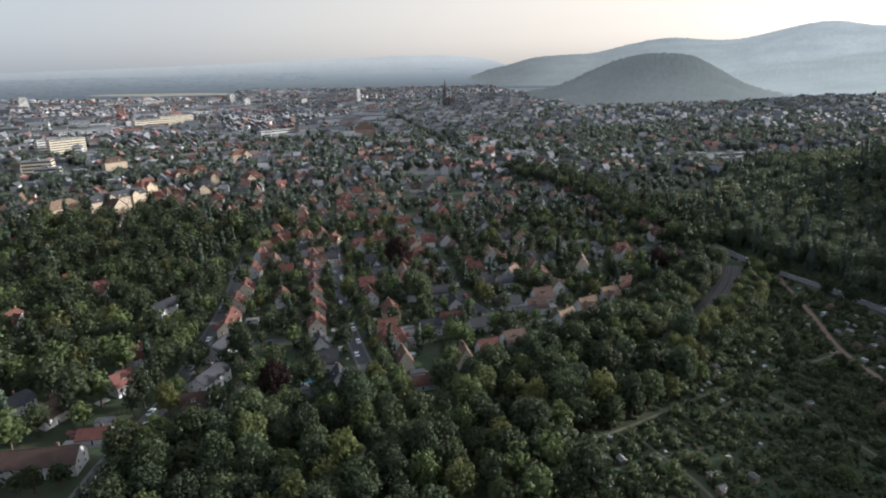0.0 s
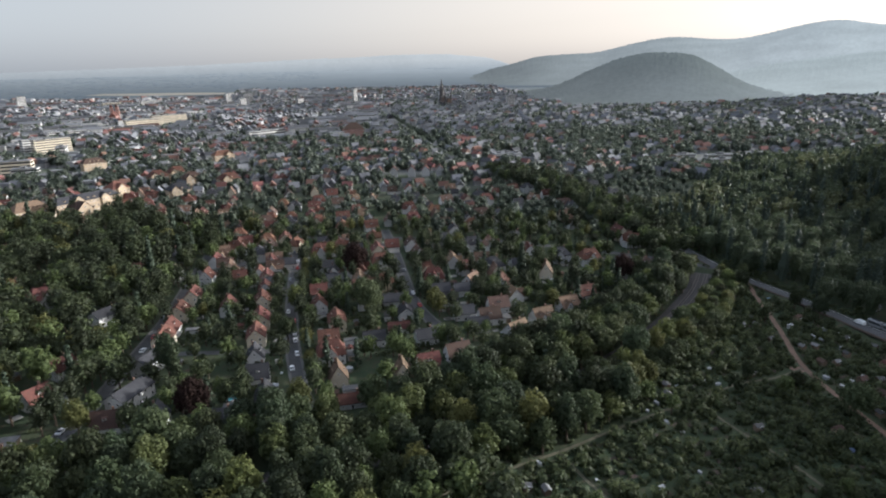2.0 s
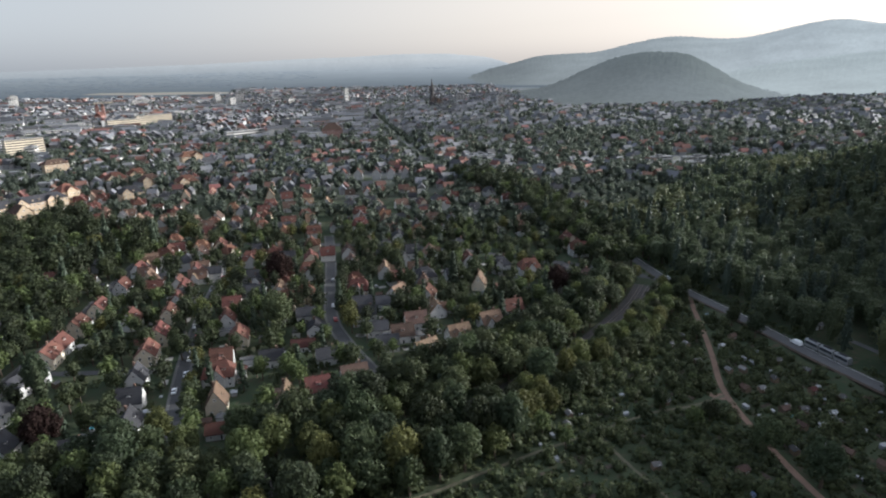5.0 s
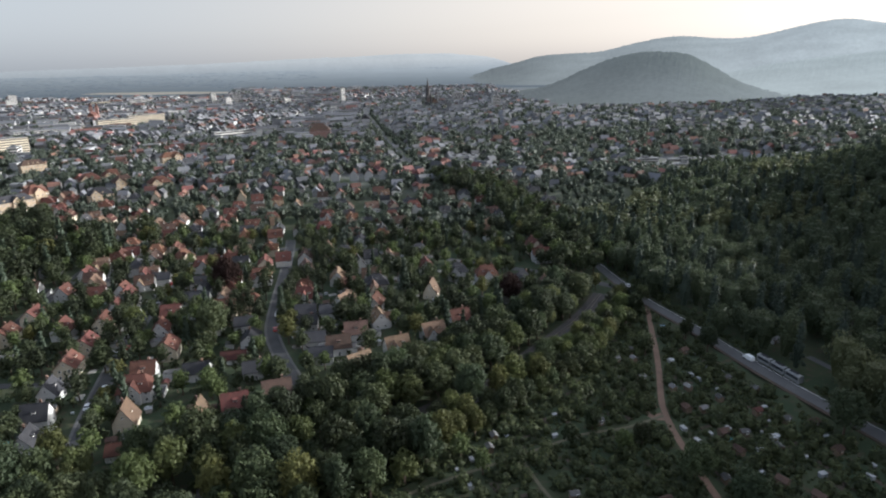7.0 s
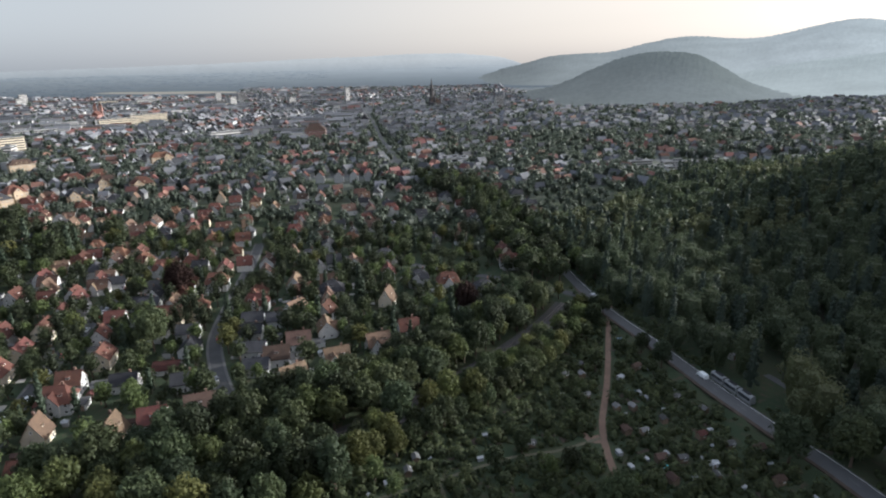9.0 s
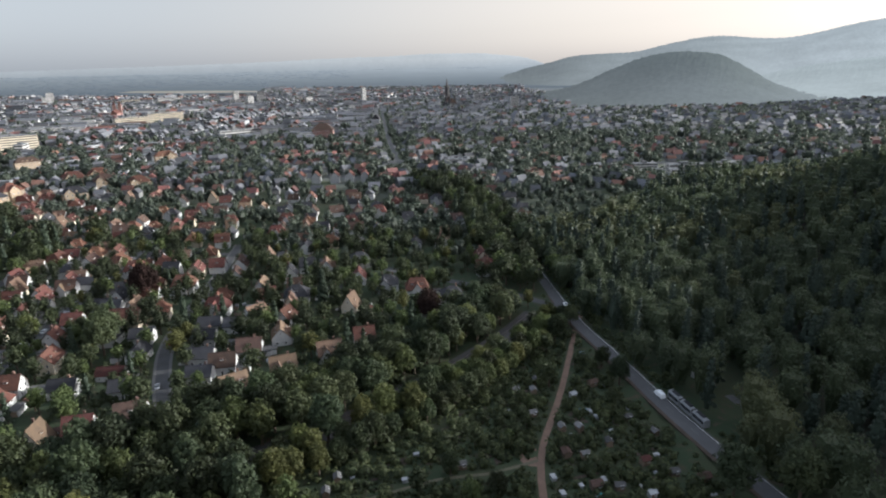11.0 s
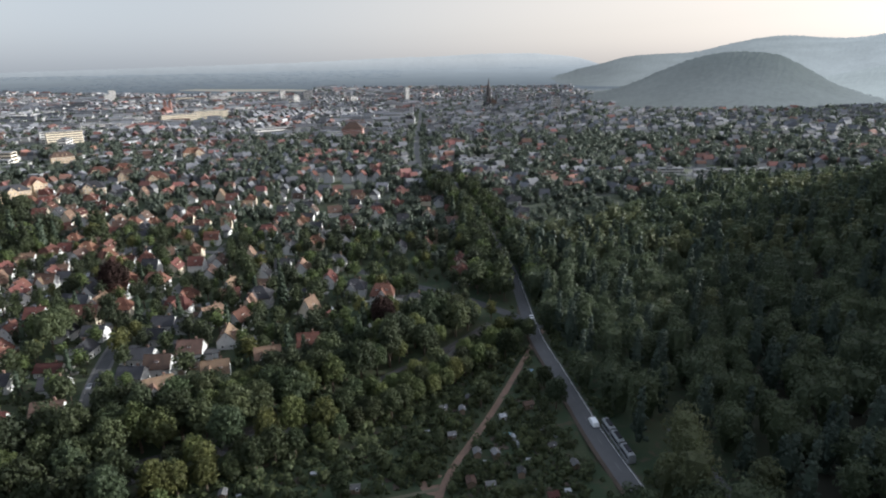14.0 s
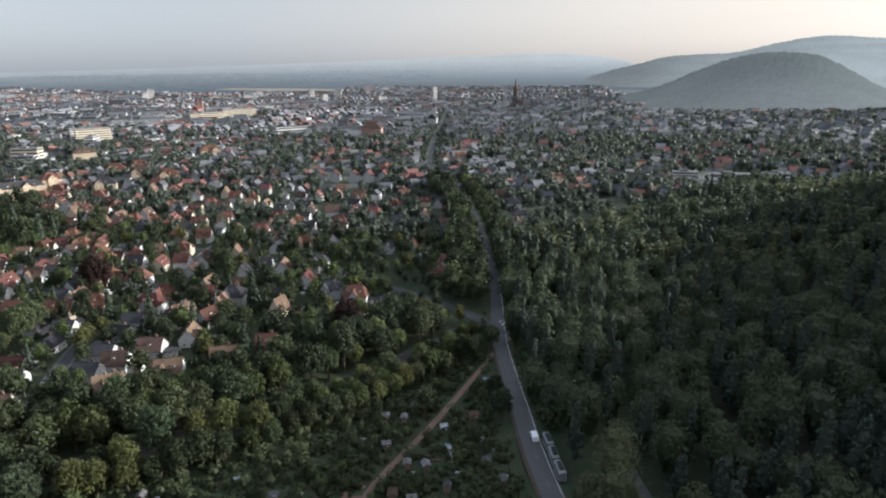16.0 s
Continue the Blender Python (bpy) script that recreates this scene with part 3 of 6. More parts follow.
KINDS = {
    "tan": dict(L=12, W=9.5, wall_h=4.6, roof_h=5.2, wall=M["white"], roof=M["tile_tan"], dormers=2, cross=1, kind="plain", label="white rendered house with a weathered tan tile roof and dormers", balcony=True),
    "brown": dict(L=12, W=9.5, wall_h=4.8, roof_h=5.0, wall=M["white"], roof=M["tile_brown"], dormers=1, kind="shut", label="white rendered house with a brown tile roof and shutters", wing=True),
    "red": dict(L=10.5, W=9, wall_h=5.4, roof_h=5.0, wall=M["white"], roof=M["tile_red"], dormers=1, kind="shut", label="white rendered house with a red tile gable roof"),
    "orange": dict(L=12, W=10.5, wall_h=6.0, roof_h=5.2, wall=M["cream"], roof=M["tile_orange"], hip=0.75, dormers=1, cross=1, kind="plain", label="cream rendered house with an orange tile hipped roof", balcony=True),
    "redhip": dict(L=14, W=11.5, wall_h=6.0, roof_h=5.6, wall=M["white"], roof=M["tile_red"], hip=0.5, dormers=2, cross=2, kind="plain", label="large white house with a red tile half-hipped roof"),
    "grey": dict(L=11.5, W=9, wall_h=4.6, roof_h=3.6, wall=M["white"], roof=M["tile_grey"], dormers=0, kind="plain", label="white rendered house with a dark grey low gable roof"),
    "whiteg": dict(L=10, W=8.5, wall_h=5.2, roof_h=5.4, wall=M["white"], roof=M["tile_grey"], dormers=1, kind="plain", label="white gabled house with a steep dark roof"),
    "terrace": dict(L=13, W=9.5, wall_h=6.0, roof_h=4.6, wall=M["cream"], roof=M["tile_red"], dormers=2, kind="shut", label="cream terraced house with a red tile roof and dormers"),
    "steep": dict(L=9.5, W=8.5, wall_h=4.4, roof_h=7.0, wall=M["cream"], roof=M["tile_tan"], dormers=1, kind="small", label="cream gabled house with a steep tan tile roof"),
    "villa": dict(L=17, W=14, wall_h=11.5, roof_h=5.5, wall=M["white"], roof=M["tile_red"], hip=0.7, dormers=2, cross=2, kind="plain", label="tall white villa with a hipped red tile roof", balcony=True),
    "long": dict(L=27, W=10.5, wall_h=5.6, roof_h=4.4, wall=M["white"], roof=M["tile_brown"], dormers=0, kind="plain", label="long white apartment house with a dark red-brown roof"),
    "block": dict(L=19, W=10, wall_h=6.2, roof_h=3.2, wall=M["white"], roof=M["tile_grey"], dormers=0, kind="plain", label="white apartment house with a dark low-pitched roof"),
    "low": dict(L=12, W=8, wall_h=3.2, roof_h=2.6, wall=M["white"], roof=M["tile_red"], dormers=0, kind="small", label="low white outbuilding with a red tile roof"),
    "greyhip": dict(L=13, W=11, wall_h=6.4, roof_h=4.6, wall=M["greywall"], roof=M["tile_grey"], hip=0.8, dormers=1, cross=1, kind="plain", label="grey rendered house with a slate hipped roof"),
}
PROTO = {}


def place_house(kind, x, y, turn, detail=2, grow=0.84):
    key = (kind, detail)
    m = pose(x, y, hill_z(x, y), 0, 0, turn) @ Matrix.Diagonal((grow, grow, grow, 1))
    if key not in PROTO:
        ob = house(**KINDS[kind], detail=detail)
        ob.matrix_basis = m
        PROTO[key] = ob
        ob["group"] = "houses of the garden suburb"
    else:
        src = PROTO[key]
        keep = src.matrix_basis.copy()
        src.matrix_basis = Matrix()
        ob = copy_thing(src, m)
        src.matrix_basis = keep
    TAKEN.append((x, y, max(KINDS[kind]["L"], KINDS[kind]["W"]) * 0.44))
    return ob


# kind, x, y, ridge direction
ROW_EAST = [("tan", 51.6, 263.5, 40), ("tan", 65, 279, 26), ("tan", 79.5, 293.3, 26), ("red", 91, 307, 20), ("brown", 45, 294, 15),
            ("tan", 53.5, 308, 110), ("red", 49, 326.5, 80), ("steep", 46.5, 341, 100), ("steep", 76, 344, 80), ("red", 115.8, 338, 100),
            ("greyhip", 124.5, 357, 15), ("redhip", 105.5, 367, 10), ("greyhip", 89, 373, 10), ("red", 70.5, 383.5, 100), ("grey", 62, 360, 15)]
ROW_B = [("brown", 25, 242, 22), ("red", 13.2, 232, 20), ("steep", 3.2, 225, 100), ("grey", 11, 259.5, 20), ("grey", 34.5, 271.5, 10), ("grey", 28, 286.5, 10),
         ("grey", 20.2, 304.5, 8), ("redhip", 11.5, 335, 8), ("grey", -0.5, 287.5, 100), ("grey", -8.5, 303.5, 12), ("orange", -15.5, 329.5, 20),
         ("low", -2.5, 272, 12), ("redhip", -22, 366, 12), ("terrace", -27, 390, 105), ("orange", -34, 421, 100), ("grey", -44, 336, 10), ("grey", -55, 361, 12), ("red", -61, 394.5, 10)]
ROW_A = [("low", -14, 208, 14), ("steep", -21.8, 223.5, 105), ("redhip", -28.5, 243, 14), ("red", -32, 256, 14), ("terrace", -32.3, 276.5, 105), ("red", -45, 296, 105),
         ("red", -49, 314.5, 14), ("low", -41.8, 196.5, 10), ("whiteg", -46, 208.5, 105), ("whiteg", -53.5, 224, 15), ("whiteg", -60, 240.5, 105), ("terrace", -66, 261, 105),
         ("terrace", -69.8, 279.5, 105), ("terrace", -76, 303, 105), ("red", -80, 321, 105), ("terrace", -84, 338, 105), ("red", -90, 368, 105)]
ROW_C = [("grey", -57, 195, 10), ("whiteg", -80, 194, 100), ("brown", -96, 192, 12), ("block", -97.8, 210.5, 75), ("block", -103, 238, 80), ("terrace", -107.5, 259, 100),
         ("red", -109.5, 270, 100), ("terrace", -113.5, 289.5, 100), ("terrace", -115.5, 311, 100), ("red", -121, 343, 95), ("red", -126.5, 372, 95)]
YARD = [("long", -131, 159, 8), ("low", -124, 175.5, 10), ("brown", -147, 187, 70), ("block", -164, 190, 70), ("red", -131.5, 208, 62), ("red", -160, 222, 65),
        ("red", -137, 232, 62), ("villa", -210, 260, 70), ("block", -149, 288, 65), ("orange", -225, 327, 30), ("villa", -190, 300, 60)]
MIDDLE = [("tan", -119, 347, 20), ("red", -101, 340, 15), ("red", -71.5, 283, 15), ("red", -77, 319, 15), ("grey", -80, 333, 15), ("tan", -130, 392, 20), ("tan", -128, 375, 20),
          ("tan", -90.5, 375, 15), ("tan", -85.5, 359.5, 15), ("terrace", -96, 421, 105), ("orange", -84, 405, 60), ("greyhip", 64, 413, 15)]
LEFT = [("orange", -287, 425, 30), ("redhip", -282.5, 399, 30), ("grey", -231, 435, 20), ("red", -165, 463, 10), ("red", -181, 457, 10), ("orange", -133, 434, 15), ("red", -121.5, 414, 15),
        ("brown", -273, 366, 30), ("whiteg", -188, 435, 20), ("tan", -152, 457, 12), ("redhip", -99, 543, 15), ("orange", -128, 532, 15), ("orange", -83, 470, 15), ("red", -116, 455, 15)]
CENTRE = [("redhip", -15.5, 509, 12), ("grey", 17, 494, 10), ("greyhip", 17, 411, 15), ("whiteg", 35, 402, 15), ("tan", -125, 384.5, 15), ("brown", -118, 365, 15), ("grey", -80, 368, 12),
          ("grey", -49, 337, 12), ("redhip", -64, 389.5, 12), ("orange", -53.5, 401, 100), ("red", -18.5, 399, 12), ("grey", 28, 318, 10), ("brown", 40, 280, 15), ("grey", -12, 258, 14), ("tan", 33, 330, 60), ("red", 30, 352, 30)]
for rows in (ROW_EAST, ROW_B, ROW_A, ROW_C, YARD, MIDDLE, LEFT, CENTRE):
    for kind, hx, hy, turn in rows:
        if free(hx, hy, 0.0):
            place_house(kind, hx, hy, turn, detail=2 if hy < 345 and hx > -180 else 1)

# the further garden suburb, street by street
rs = random.Random(11)
NHOUSE = [0]
EXTRA = []
for j in range(26):
    for i in range(40):
        u, v = i * 19.0 - 400 + rs.uniform(-4, 4), 300 + j * 17.0 + rs.uniform(-4, 4)
        hx, hy = u - 0.27 * (v - 300) + 20, v
        if hy < 225 or hy > 640 or hx > 150 - 0.25 * (hy - 430) + max(0, hy - 480) * 0.9 or hx < -420:
            continue
        dense = 0.62 if hy > 420 else 0.75
        if hx < -135 and hy < 470:
            dense = 0.22
        if hx > 60 and hy < 640:
            dense = 0.2
        if rs.random() > dense or not free(hx, hy, 5.6) or near_line(hx, hy, 5.6) or hill_z(hx, hy) > 3:
            continue
        NHOUSE[0] += 1
        if NHOUSE[0] > 190:
            EXTRA.append((hx, hy))
            TAKEN.append((hx, hy, 5.0))
            continue
        kind = rs.choice(["red", "terrace", "orange", "redhip", "tan", "brown", "brown", "grey", "grey", "greyhip", "whiteg", "steep"])
        place_house(kind, hx, hy, rs.choice([12, 15, 102, 105]) + rs.uniform(-8, 8), detail=1, grow=rs.uniform(0.76, 0.95))


# ---- trees ----
def leaf_tris(b, rng, cx, cy, cz, r, n, size, flat=0.85, heart=None, smooth=1.6):
    """A clump of leaf sprays round a centre, turned mostly outwards."""
    for _ in range(n):
        z = rng.uniform(-0.75, 1)
        a = rng.uniform(0, 2 * math.pi)
        s = math.sqrt(max(0, 1 - z * z))
        d = Vector((s * math.cos(a), s * math.sin(a), z * flat))
        k = r * rng.uniform(0.72, 1.08)
        c = Vector((cx, cy, cz)) + d * k
        nrm = (d + Vector((rng.uniform(-.45, .45), rng.uniform(-.45, .45), rng.uniform(-.1, .6)))).normalized()
        t = nrm.orthogonal().normalized()
        q = nrm.cross(t)
        g = rng.uniform(0, 6.28)
        e1, e2 = t * math.cos(g) + q * math.sin(g), q * math.cos(g) - t * math.sin(g)
        h = size * rng.uniform(0.6, 1.35)
        o = (c - Vector(heart)).normalized() if heart else Vector((0, 0, 0.5))
        b.n[len(b.f)] = tuple((d + o * smooth + nrm * 0.3).normalized())
        b.add([c + e1 * h, c - e1 * h * 0.6 + e2 * h * 0.75, c - e1 * h * 0.5 - e2 * h * 0.8], [(0, 1, 2)])


def crown_build(rng, rx, rz, zc, clumps, leaves, size, style="round", core=True):
    b = Build()
    if core:
        rings = []
        for k, (f, h) in enumerate(((0.2, -0.7), (0.5, -0.4), (0.6, 0.05), (0.45, 0.45), (0.15, 0.7))):
            rings.append([(x * rng.uniform(.85, 1.1), y * rng.uniform(.85, 1.1), z) for x, y, z in ring(0, 0, zc + h * rz, rx * f, 7, k)])
        b.loft(rings)
    for i in range(clumps):
        z = 1 - 2 * (i + 0.5) / clumps
        a = i * 2.39996 + rng.uniform(-.4, .4)
        s = math.sqrt(1 - z * z)
        k = rng.uniform(0.6, 1.02)
        if style == "cone":
            h = (z + 1) / 2
            s, k = (1 - h) * 0.95 + 0.06, rng.uniform(0.75, 1.0)
        if style == "column":
            s = 0.75 * (1 - abs(z) ** 3)
        if z < -0.7 and style == "round":
            continue
        cr = rx * rng.uniform(0.2, 0.36) if style != "cone" else rx * 0.3
        leaf_tris(b, rng, rx * s * k * math.cos(a), rx * s * k * math.sin(a), zc + rz * z * (k if style == "round" else 1), cr, leaves, size, heart=(0, 0, zc - rz * 0.25))
    return b


def trunk_build(rng, h, r):
    b = Build()
    b.loft([ring(0, 0, -0.6, r * 1.5, 7), ring(0, 0, 0.6, r, 7), ring(0.1, 0.05, h * 0.5, r * 0.75, 7), ring(0.15, 0.1, h, r * 0.3, 7)])
    for k in range(4):
        a = k * 1.6 + rng.uniform(0, 1)
        z0, l = h * rng.uniform(0.4, 0.65), h * 0.4
        c, s = math.cos(a), math.sin(a)
        b.loft([ring(0, 0, z0, r * 0.4, 5), ring(c * l * 0.5, s * l * 0.5, z0 + l * 0.5, r * 0.28, 5), ring(c * l, s * l, z0 + l * 0.9, r * 0.1, 5)])
    return b


TREE_KINDS = {
    # crown radius, half height, centre height, clumps, leaves, leaf size, style, material, label
    "broad": (5.2, 5.4, 8.2, 120, 28, 0.44, "round", "leaf", "broad leafy deciduous tree with a full green crown"),
    "broad_b": (4.4, 5.0, 7.6, 105, 28, 0.40, "round", "leaf", "leafy deciduous tree with a rounded green crown"),
    "dark": (4.8, 5.6, 8.4, 115, 28, 0.42, "round", "leaf_dark", "dense deciduous tree with dark green leaves"),
    "tall": (3.9, 6.6, 9.4, 105, 28, 0.40, "round", "leaf_dark", "tall slender deciduous tree with dark leaves"),
    "yellow": (4.3, 5.2, 7.8, 105, 28, 0.40, "round", "leaf_yellow", "deciduous tree turning yellow at summer's end"),
    "lime": (4.2, 4.8, 7.2, 100, 28, 0.40, "round", "leaf_lime", "light yellow-green deciduous tree in a garden"),
    "copper": (5.4, 5.6, 8.4, 95, 34, 0.46, "round", "leaf_copper", "copper beech with dark reddish-brown leaves"),
    "spruce": (3.0, 7.6, 8.4, 54, 26, 0.55, "cone", "needle", "dark green spruce with a pointed crown"),
    "poplar": (2.1, 7.4, 8.6, 44, 26, 0.50, "column", "leaf_dark", "narrow columnar poplar with dark leaves"),
    "small": (2.5, 2.4, 3.4, 30, 24, 0.42, "round", "leaf", "small rounded garden tree"),
}
TREE = {}
NTREES = [0]


SUBURB = {}


def tree(kind, x, y, grow=1.0, turn=0.0):
    if NTREES[0] >= 300:
        rng = random.Random(int(x * 31 + y * 17))
        rx, rz, zc, cl, lv, sz, st, mt, label = TREE_KINDS[kind]
        rz, zc = rz * 1.2, zc * 1.2
        c = crown_build(rng, rx * grow, rz * grow, 0, cl // 3, 14, sz * 1.6 * grow, st)
        dst = SUBURB.setdefault(mt, Build())
        k0 = len(dst.f)
        dst.n.update((i + k0, q) for i, q in c.n.items())
        dst.add([(p[0] + x, p[1] + y, p[2] + zc * grow) for p in c.v], c.f)
        SUBURB.setdefault("bark", Build()).loft([ring(x, y, -0.5, 0.45 * grow, 6), ring(x, y, zc * grow, 0.2 * grow, 6)])
        NTREES[0] += 1
        TAKEN.append((x, y, rx * grow * 0.62))
        return None
    m = pose(x, y, hill_z(x, y), 0, 0, turn) @ Matrix.Diagonal((grow, grow, grow * (1.02 + 0.24 * ((x * 7.3) % 1)), 1))
    if kind not in TREE:
        rng = random.Random(sum(map(ord, kind)))
        rx, rz, zc, cl, lv, sz, st, mt, label = TREE_KINDS[kind]
        root = new("tree")
        part("trunk", trunk_build(rng, zc, 0.3 + rx * 0.03), M["bark"], root)
        part("crown", crown_build(rng, rx, rz, zc, cl, lv, sz, st), M[mt], root)
        tagged(root, label, "tree", group="trees of the suburb")
        TREE[kind] = root
        root.matrix_basis = m
    else:
        src = TREE[kind]
        keep = src.matrix_basis.copy()
        src.matrix_basis = Matrix()
        root = copy_thing(src, m)
        src.matrix_basis = keep
    NTREES[0] += 1
    TAKEN.append((x, y, TREE_KINDS[kind][0] * grow * 0.62))
    return root


rt = random.Random(5)
# open gardens in front of the houses, where no tall tree grows
OPEN = []
for rows, reach in ((YARD, 10.5), (LEFT, 11.0), (ROW_C, 8.5), (ROW_EAST, 9.0), (ROW_B[:4], 9.0), (ROW_A[:4], 9.0)):
    for kind, hx, hy, turn in rows:
        d = math.hypot(hx - 30, hy)
        for k in (1.0, 1.6, 2.2) if reach == 9.0 else (1.0, 1.5):
            OPEN.append((hx + (30 - hx) / d * reach * k, hy - hy / d * reach * k, reach * 0.45))


def open_garden(x, y, kind):
    return kind not in ("small", "spruce") and any((x - a) ** 2 + (y - b) ** 2 < r * r for a, b, r in OPEN)


def pick(mix):
    return rt.choice(mix)


LEAFY = ["broad", "broad_b", "dark", "broad", "tall", "broad", "lime", "broad_b", "dark", "lime", "lime"]
# single trees that stand out
for kind, x, y, g in [("copper", 116, 331, 1.0), ("copper", -68, 197, 1.05), ("copper", -35, 350, 1.3), ("yellow", -31, 200, 0.95), ("yellow", 112, 246, 1.0), ("yellow", 121, 250, 0.95),
                      ("dark", 96, 234, 1.05), ("broad", 60, 232, 1.15), ("broad", 48, 226, 1.2), ("broad", 76, 240, 1.1), ("dark", 35, 216, 1.15), ("yellow", -57, 297, 0.9), ("broad", -22, 300, 1.1),
                      ("broad", -18, 290, 1.1), ("broad", -52, 262, 0.8), ("poplar", -85, 222, 1.0), ("poplar", -88, 225, 1.05), ("tall", -92, 230, 1.1), ("yellow", -150, 214, 1.1), ("yellow", -104, 188, 0.9),
                      ("spruce", 62, 345, 1.1), ("spruce", 5, 316, 0.9), ("broad", -150, 240, 1.1), ("broad_b", 136, 222, 0.55), ("broad_b", 150, 214, 0.6), ("small", 128, 214, 1.1), ("broad", 160, 196, 0.9), ("dark", 168, 180, 1.0), ("dark", 193.5, 277, 0.72), ("broad_b", 189, 290, 0.62), ("dark", 213.5, 217, 1.05), ("broad", 229, 214, 1.0), ("small", -140, 148, 1.2), ("small", -133, 149, 1.0), ("broad_b", -127, 148, 0.6), ("small", -121, 151, 1.2), ("small", -146, 150, 1.1)]:
    tree(kind, x, y, g, rt.uniform(0, 360))


def belt(line, off0, off1, gap, mix, g0, g1, skip=0.0):
    """Trees along a line, between two offsets to its right."""
    L = smooth_line(line, 3.0)
    s = 0.0
    for i in range(1, len(L)):
        s += (L[i] - L[i - 1]).length
        if s < gap:
            continue
        s = 0.0
        t = (L[i] - L[i - 1]).normalized()
        r = Vector((t.y, -t.x))
        o = off0
        while o <= off1:
            q = L[i] + r * (o + rt.uniform(-1.3, 1.3)) + t * rt.uniform(-1.5, 1.5)
            o += gap * 0.9
            if rt.random() < skip or near_line(q.x, q.y, 0.5) or not free(q.x, q.y, 2.2):
                continue
            kind = pick(mix)
            if not open_garden(q.x, q.y, kind):
                tree(kind, q.x, q.y, rt.uniform(g0, g1), rt.uniform(0, 360))


# wooded banks on both sides of the railway (its line runs towards the viewer: the right side is the west)
belt(RAIL[:4], 8.4, 22.0, 6.2, LEAFY, 0.75, 1.1)
belt(RAIL[2:6], 5.2, 22.0, 6.2, LEAFY, 0.75, 1.15)
belt(RAIL[5:], 4.5, 27.0, 7.0, LEAFY, 0.8, 1.2)
belt(RAIL[:4], -19.0, -9.6, 5.2, ["broad_b", "yellow", "lime", "lime", "broad_b"], 0.6, 0.85)
belt(RAIL[2:6], -19.0, -8.6, 5.2, ["broad_b", "yellow", "lime", "yellow", "broad_b"], 0.62, 0.9)
belt(RAIL[5:], -26.0, -4.5, 7.0, LEAFY + ["yellow"], 0.8, 1.2)
belt([(-100, 138), (-60, 130), (0, 138), (40, 152)], -10, 14, 7.5, LEAFY, 0.8, 1.2, 0.2)
# street trees and garden trees, the nearest first
belt(STREET_C[1:7], 5.0, 5.2, 6.0, LEAFY, 0.7, 1.0)
belt(STREET_C[1:7], -5.2, -5.0, 6.5, LEAFY, 0.7, 1.0)
for pts, n in ((STREET_A, 5), (STREET_B, 5), (STREET_C, 5)):
    belt(pts[:n], 6.2, 6.4, 9.0, ["broad_b", "small", "tall", "yellow"], 0.6, 0.85, 0.25)
    belt(pts[:n], -6.4, -6.2, 9.0, ["broad_b", "small", "tall", "dark"], 0.6, 0.85, 0.25)


def scatter(n, x0, x1, y0, y1, mix, g0, g1, pad, keep=lambda x, y: True):
    """Trees at random in a stretch of gardens, clear of houses, roads and one another."""
    for _ in range(n):
        x, y = rt.uniform(x0, x1), rt.uniform(y0, y1)
        kind, g = pick(mix), rt.uniform(g0, g1)
        r = TREE_KINDS[kind][0] * g * pad
        if keep(x, y) and free(x, y, r) and not near_line(x, y, 0.8 + r * 0.35) and not open_garden(x, y, kind):
            tree(kind, x, y, g, rt.uniform(0, 360))


GARDEN = ["small", "small", "small", "broad_b", "lime", "small", "spruce"]
west_of_rail = lambda x, y: x < 95 + (y - 244) * 0.75
scatter(130, -110, 120, 186, 300, LEAFY + ["yellow"], 0.6, 0.85, 0.55, west_of_rail)
scatter(560, -110, 130, 186, 330, GARDEN, 0.5, 0.85, 0.5, west_of_rail)
scatter(170, -110, 120, 200, 335, LEAFY, 0.45, 0.75, 0.6, west_of_rail)
# low fruit trees on the allotments
scatter(150, 60, 205, 120, 320, ["small", "small", "lime", "small", "broad_b"], 0.35, 0.75, 0.6, lambda x, y: 119 + (y - 244) * 0.75 < x < 197 - (y - 256) * 0.38)
belt(STREET_D, -40, 40, 9.0, LEAFY + ["yellow", "tall"], 0.8, 1.25, 0.15)
scatter(1500, -330, -122, 150, 470, LEAFY + ["yellow", "tall", "broad", "spruce", "lime", "lime"], 0.75, 1.4, 0.5, lambda x, y: abs(x) < 0.82 * y + 60)
scatter(1100, -125, 170, 300, 470, LEAFY + ["spruce", "yellow", "tall", "small", "small", "small"], 0.45, 0.85, 0.55, lambda x, y: x < 165 - (y - 360) * 0.35)
belt(MAIN[8:13], 5.5, 18, 7.0, LEAFY + ["spruce"], 0.8, 1.15)
belt(MAIN[8:13], -22, -4.5, 7.0, LEAFY + ["spruce"], 0.8, 1.15)
for mt, b in SUBURB.items():
    tagged(new("suburb_trees" if mt != "bark" else "suburb_trunks", b.mesh("suburb_trees", [M[mt]])), "leafy trees filling the gardens between the suburban houses" if mt != "bark" else "tree trunks in the gardens between the suburban houses", "trees", kind="stuff")


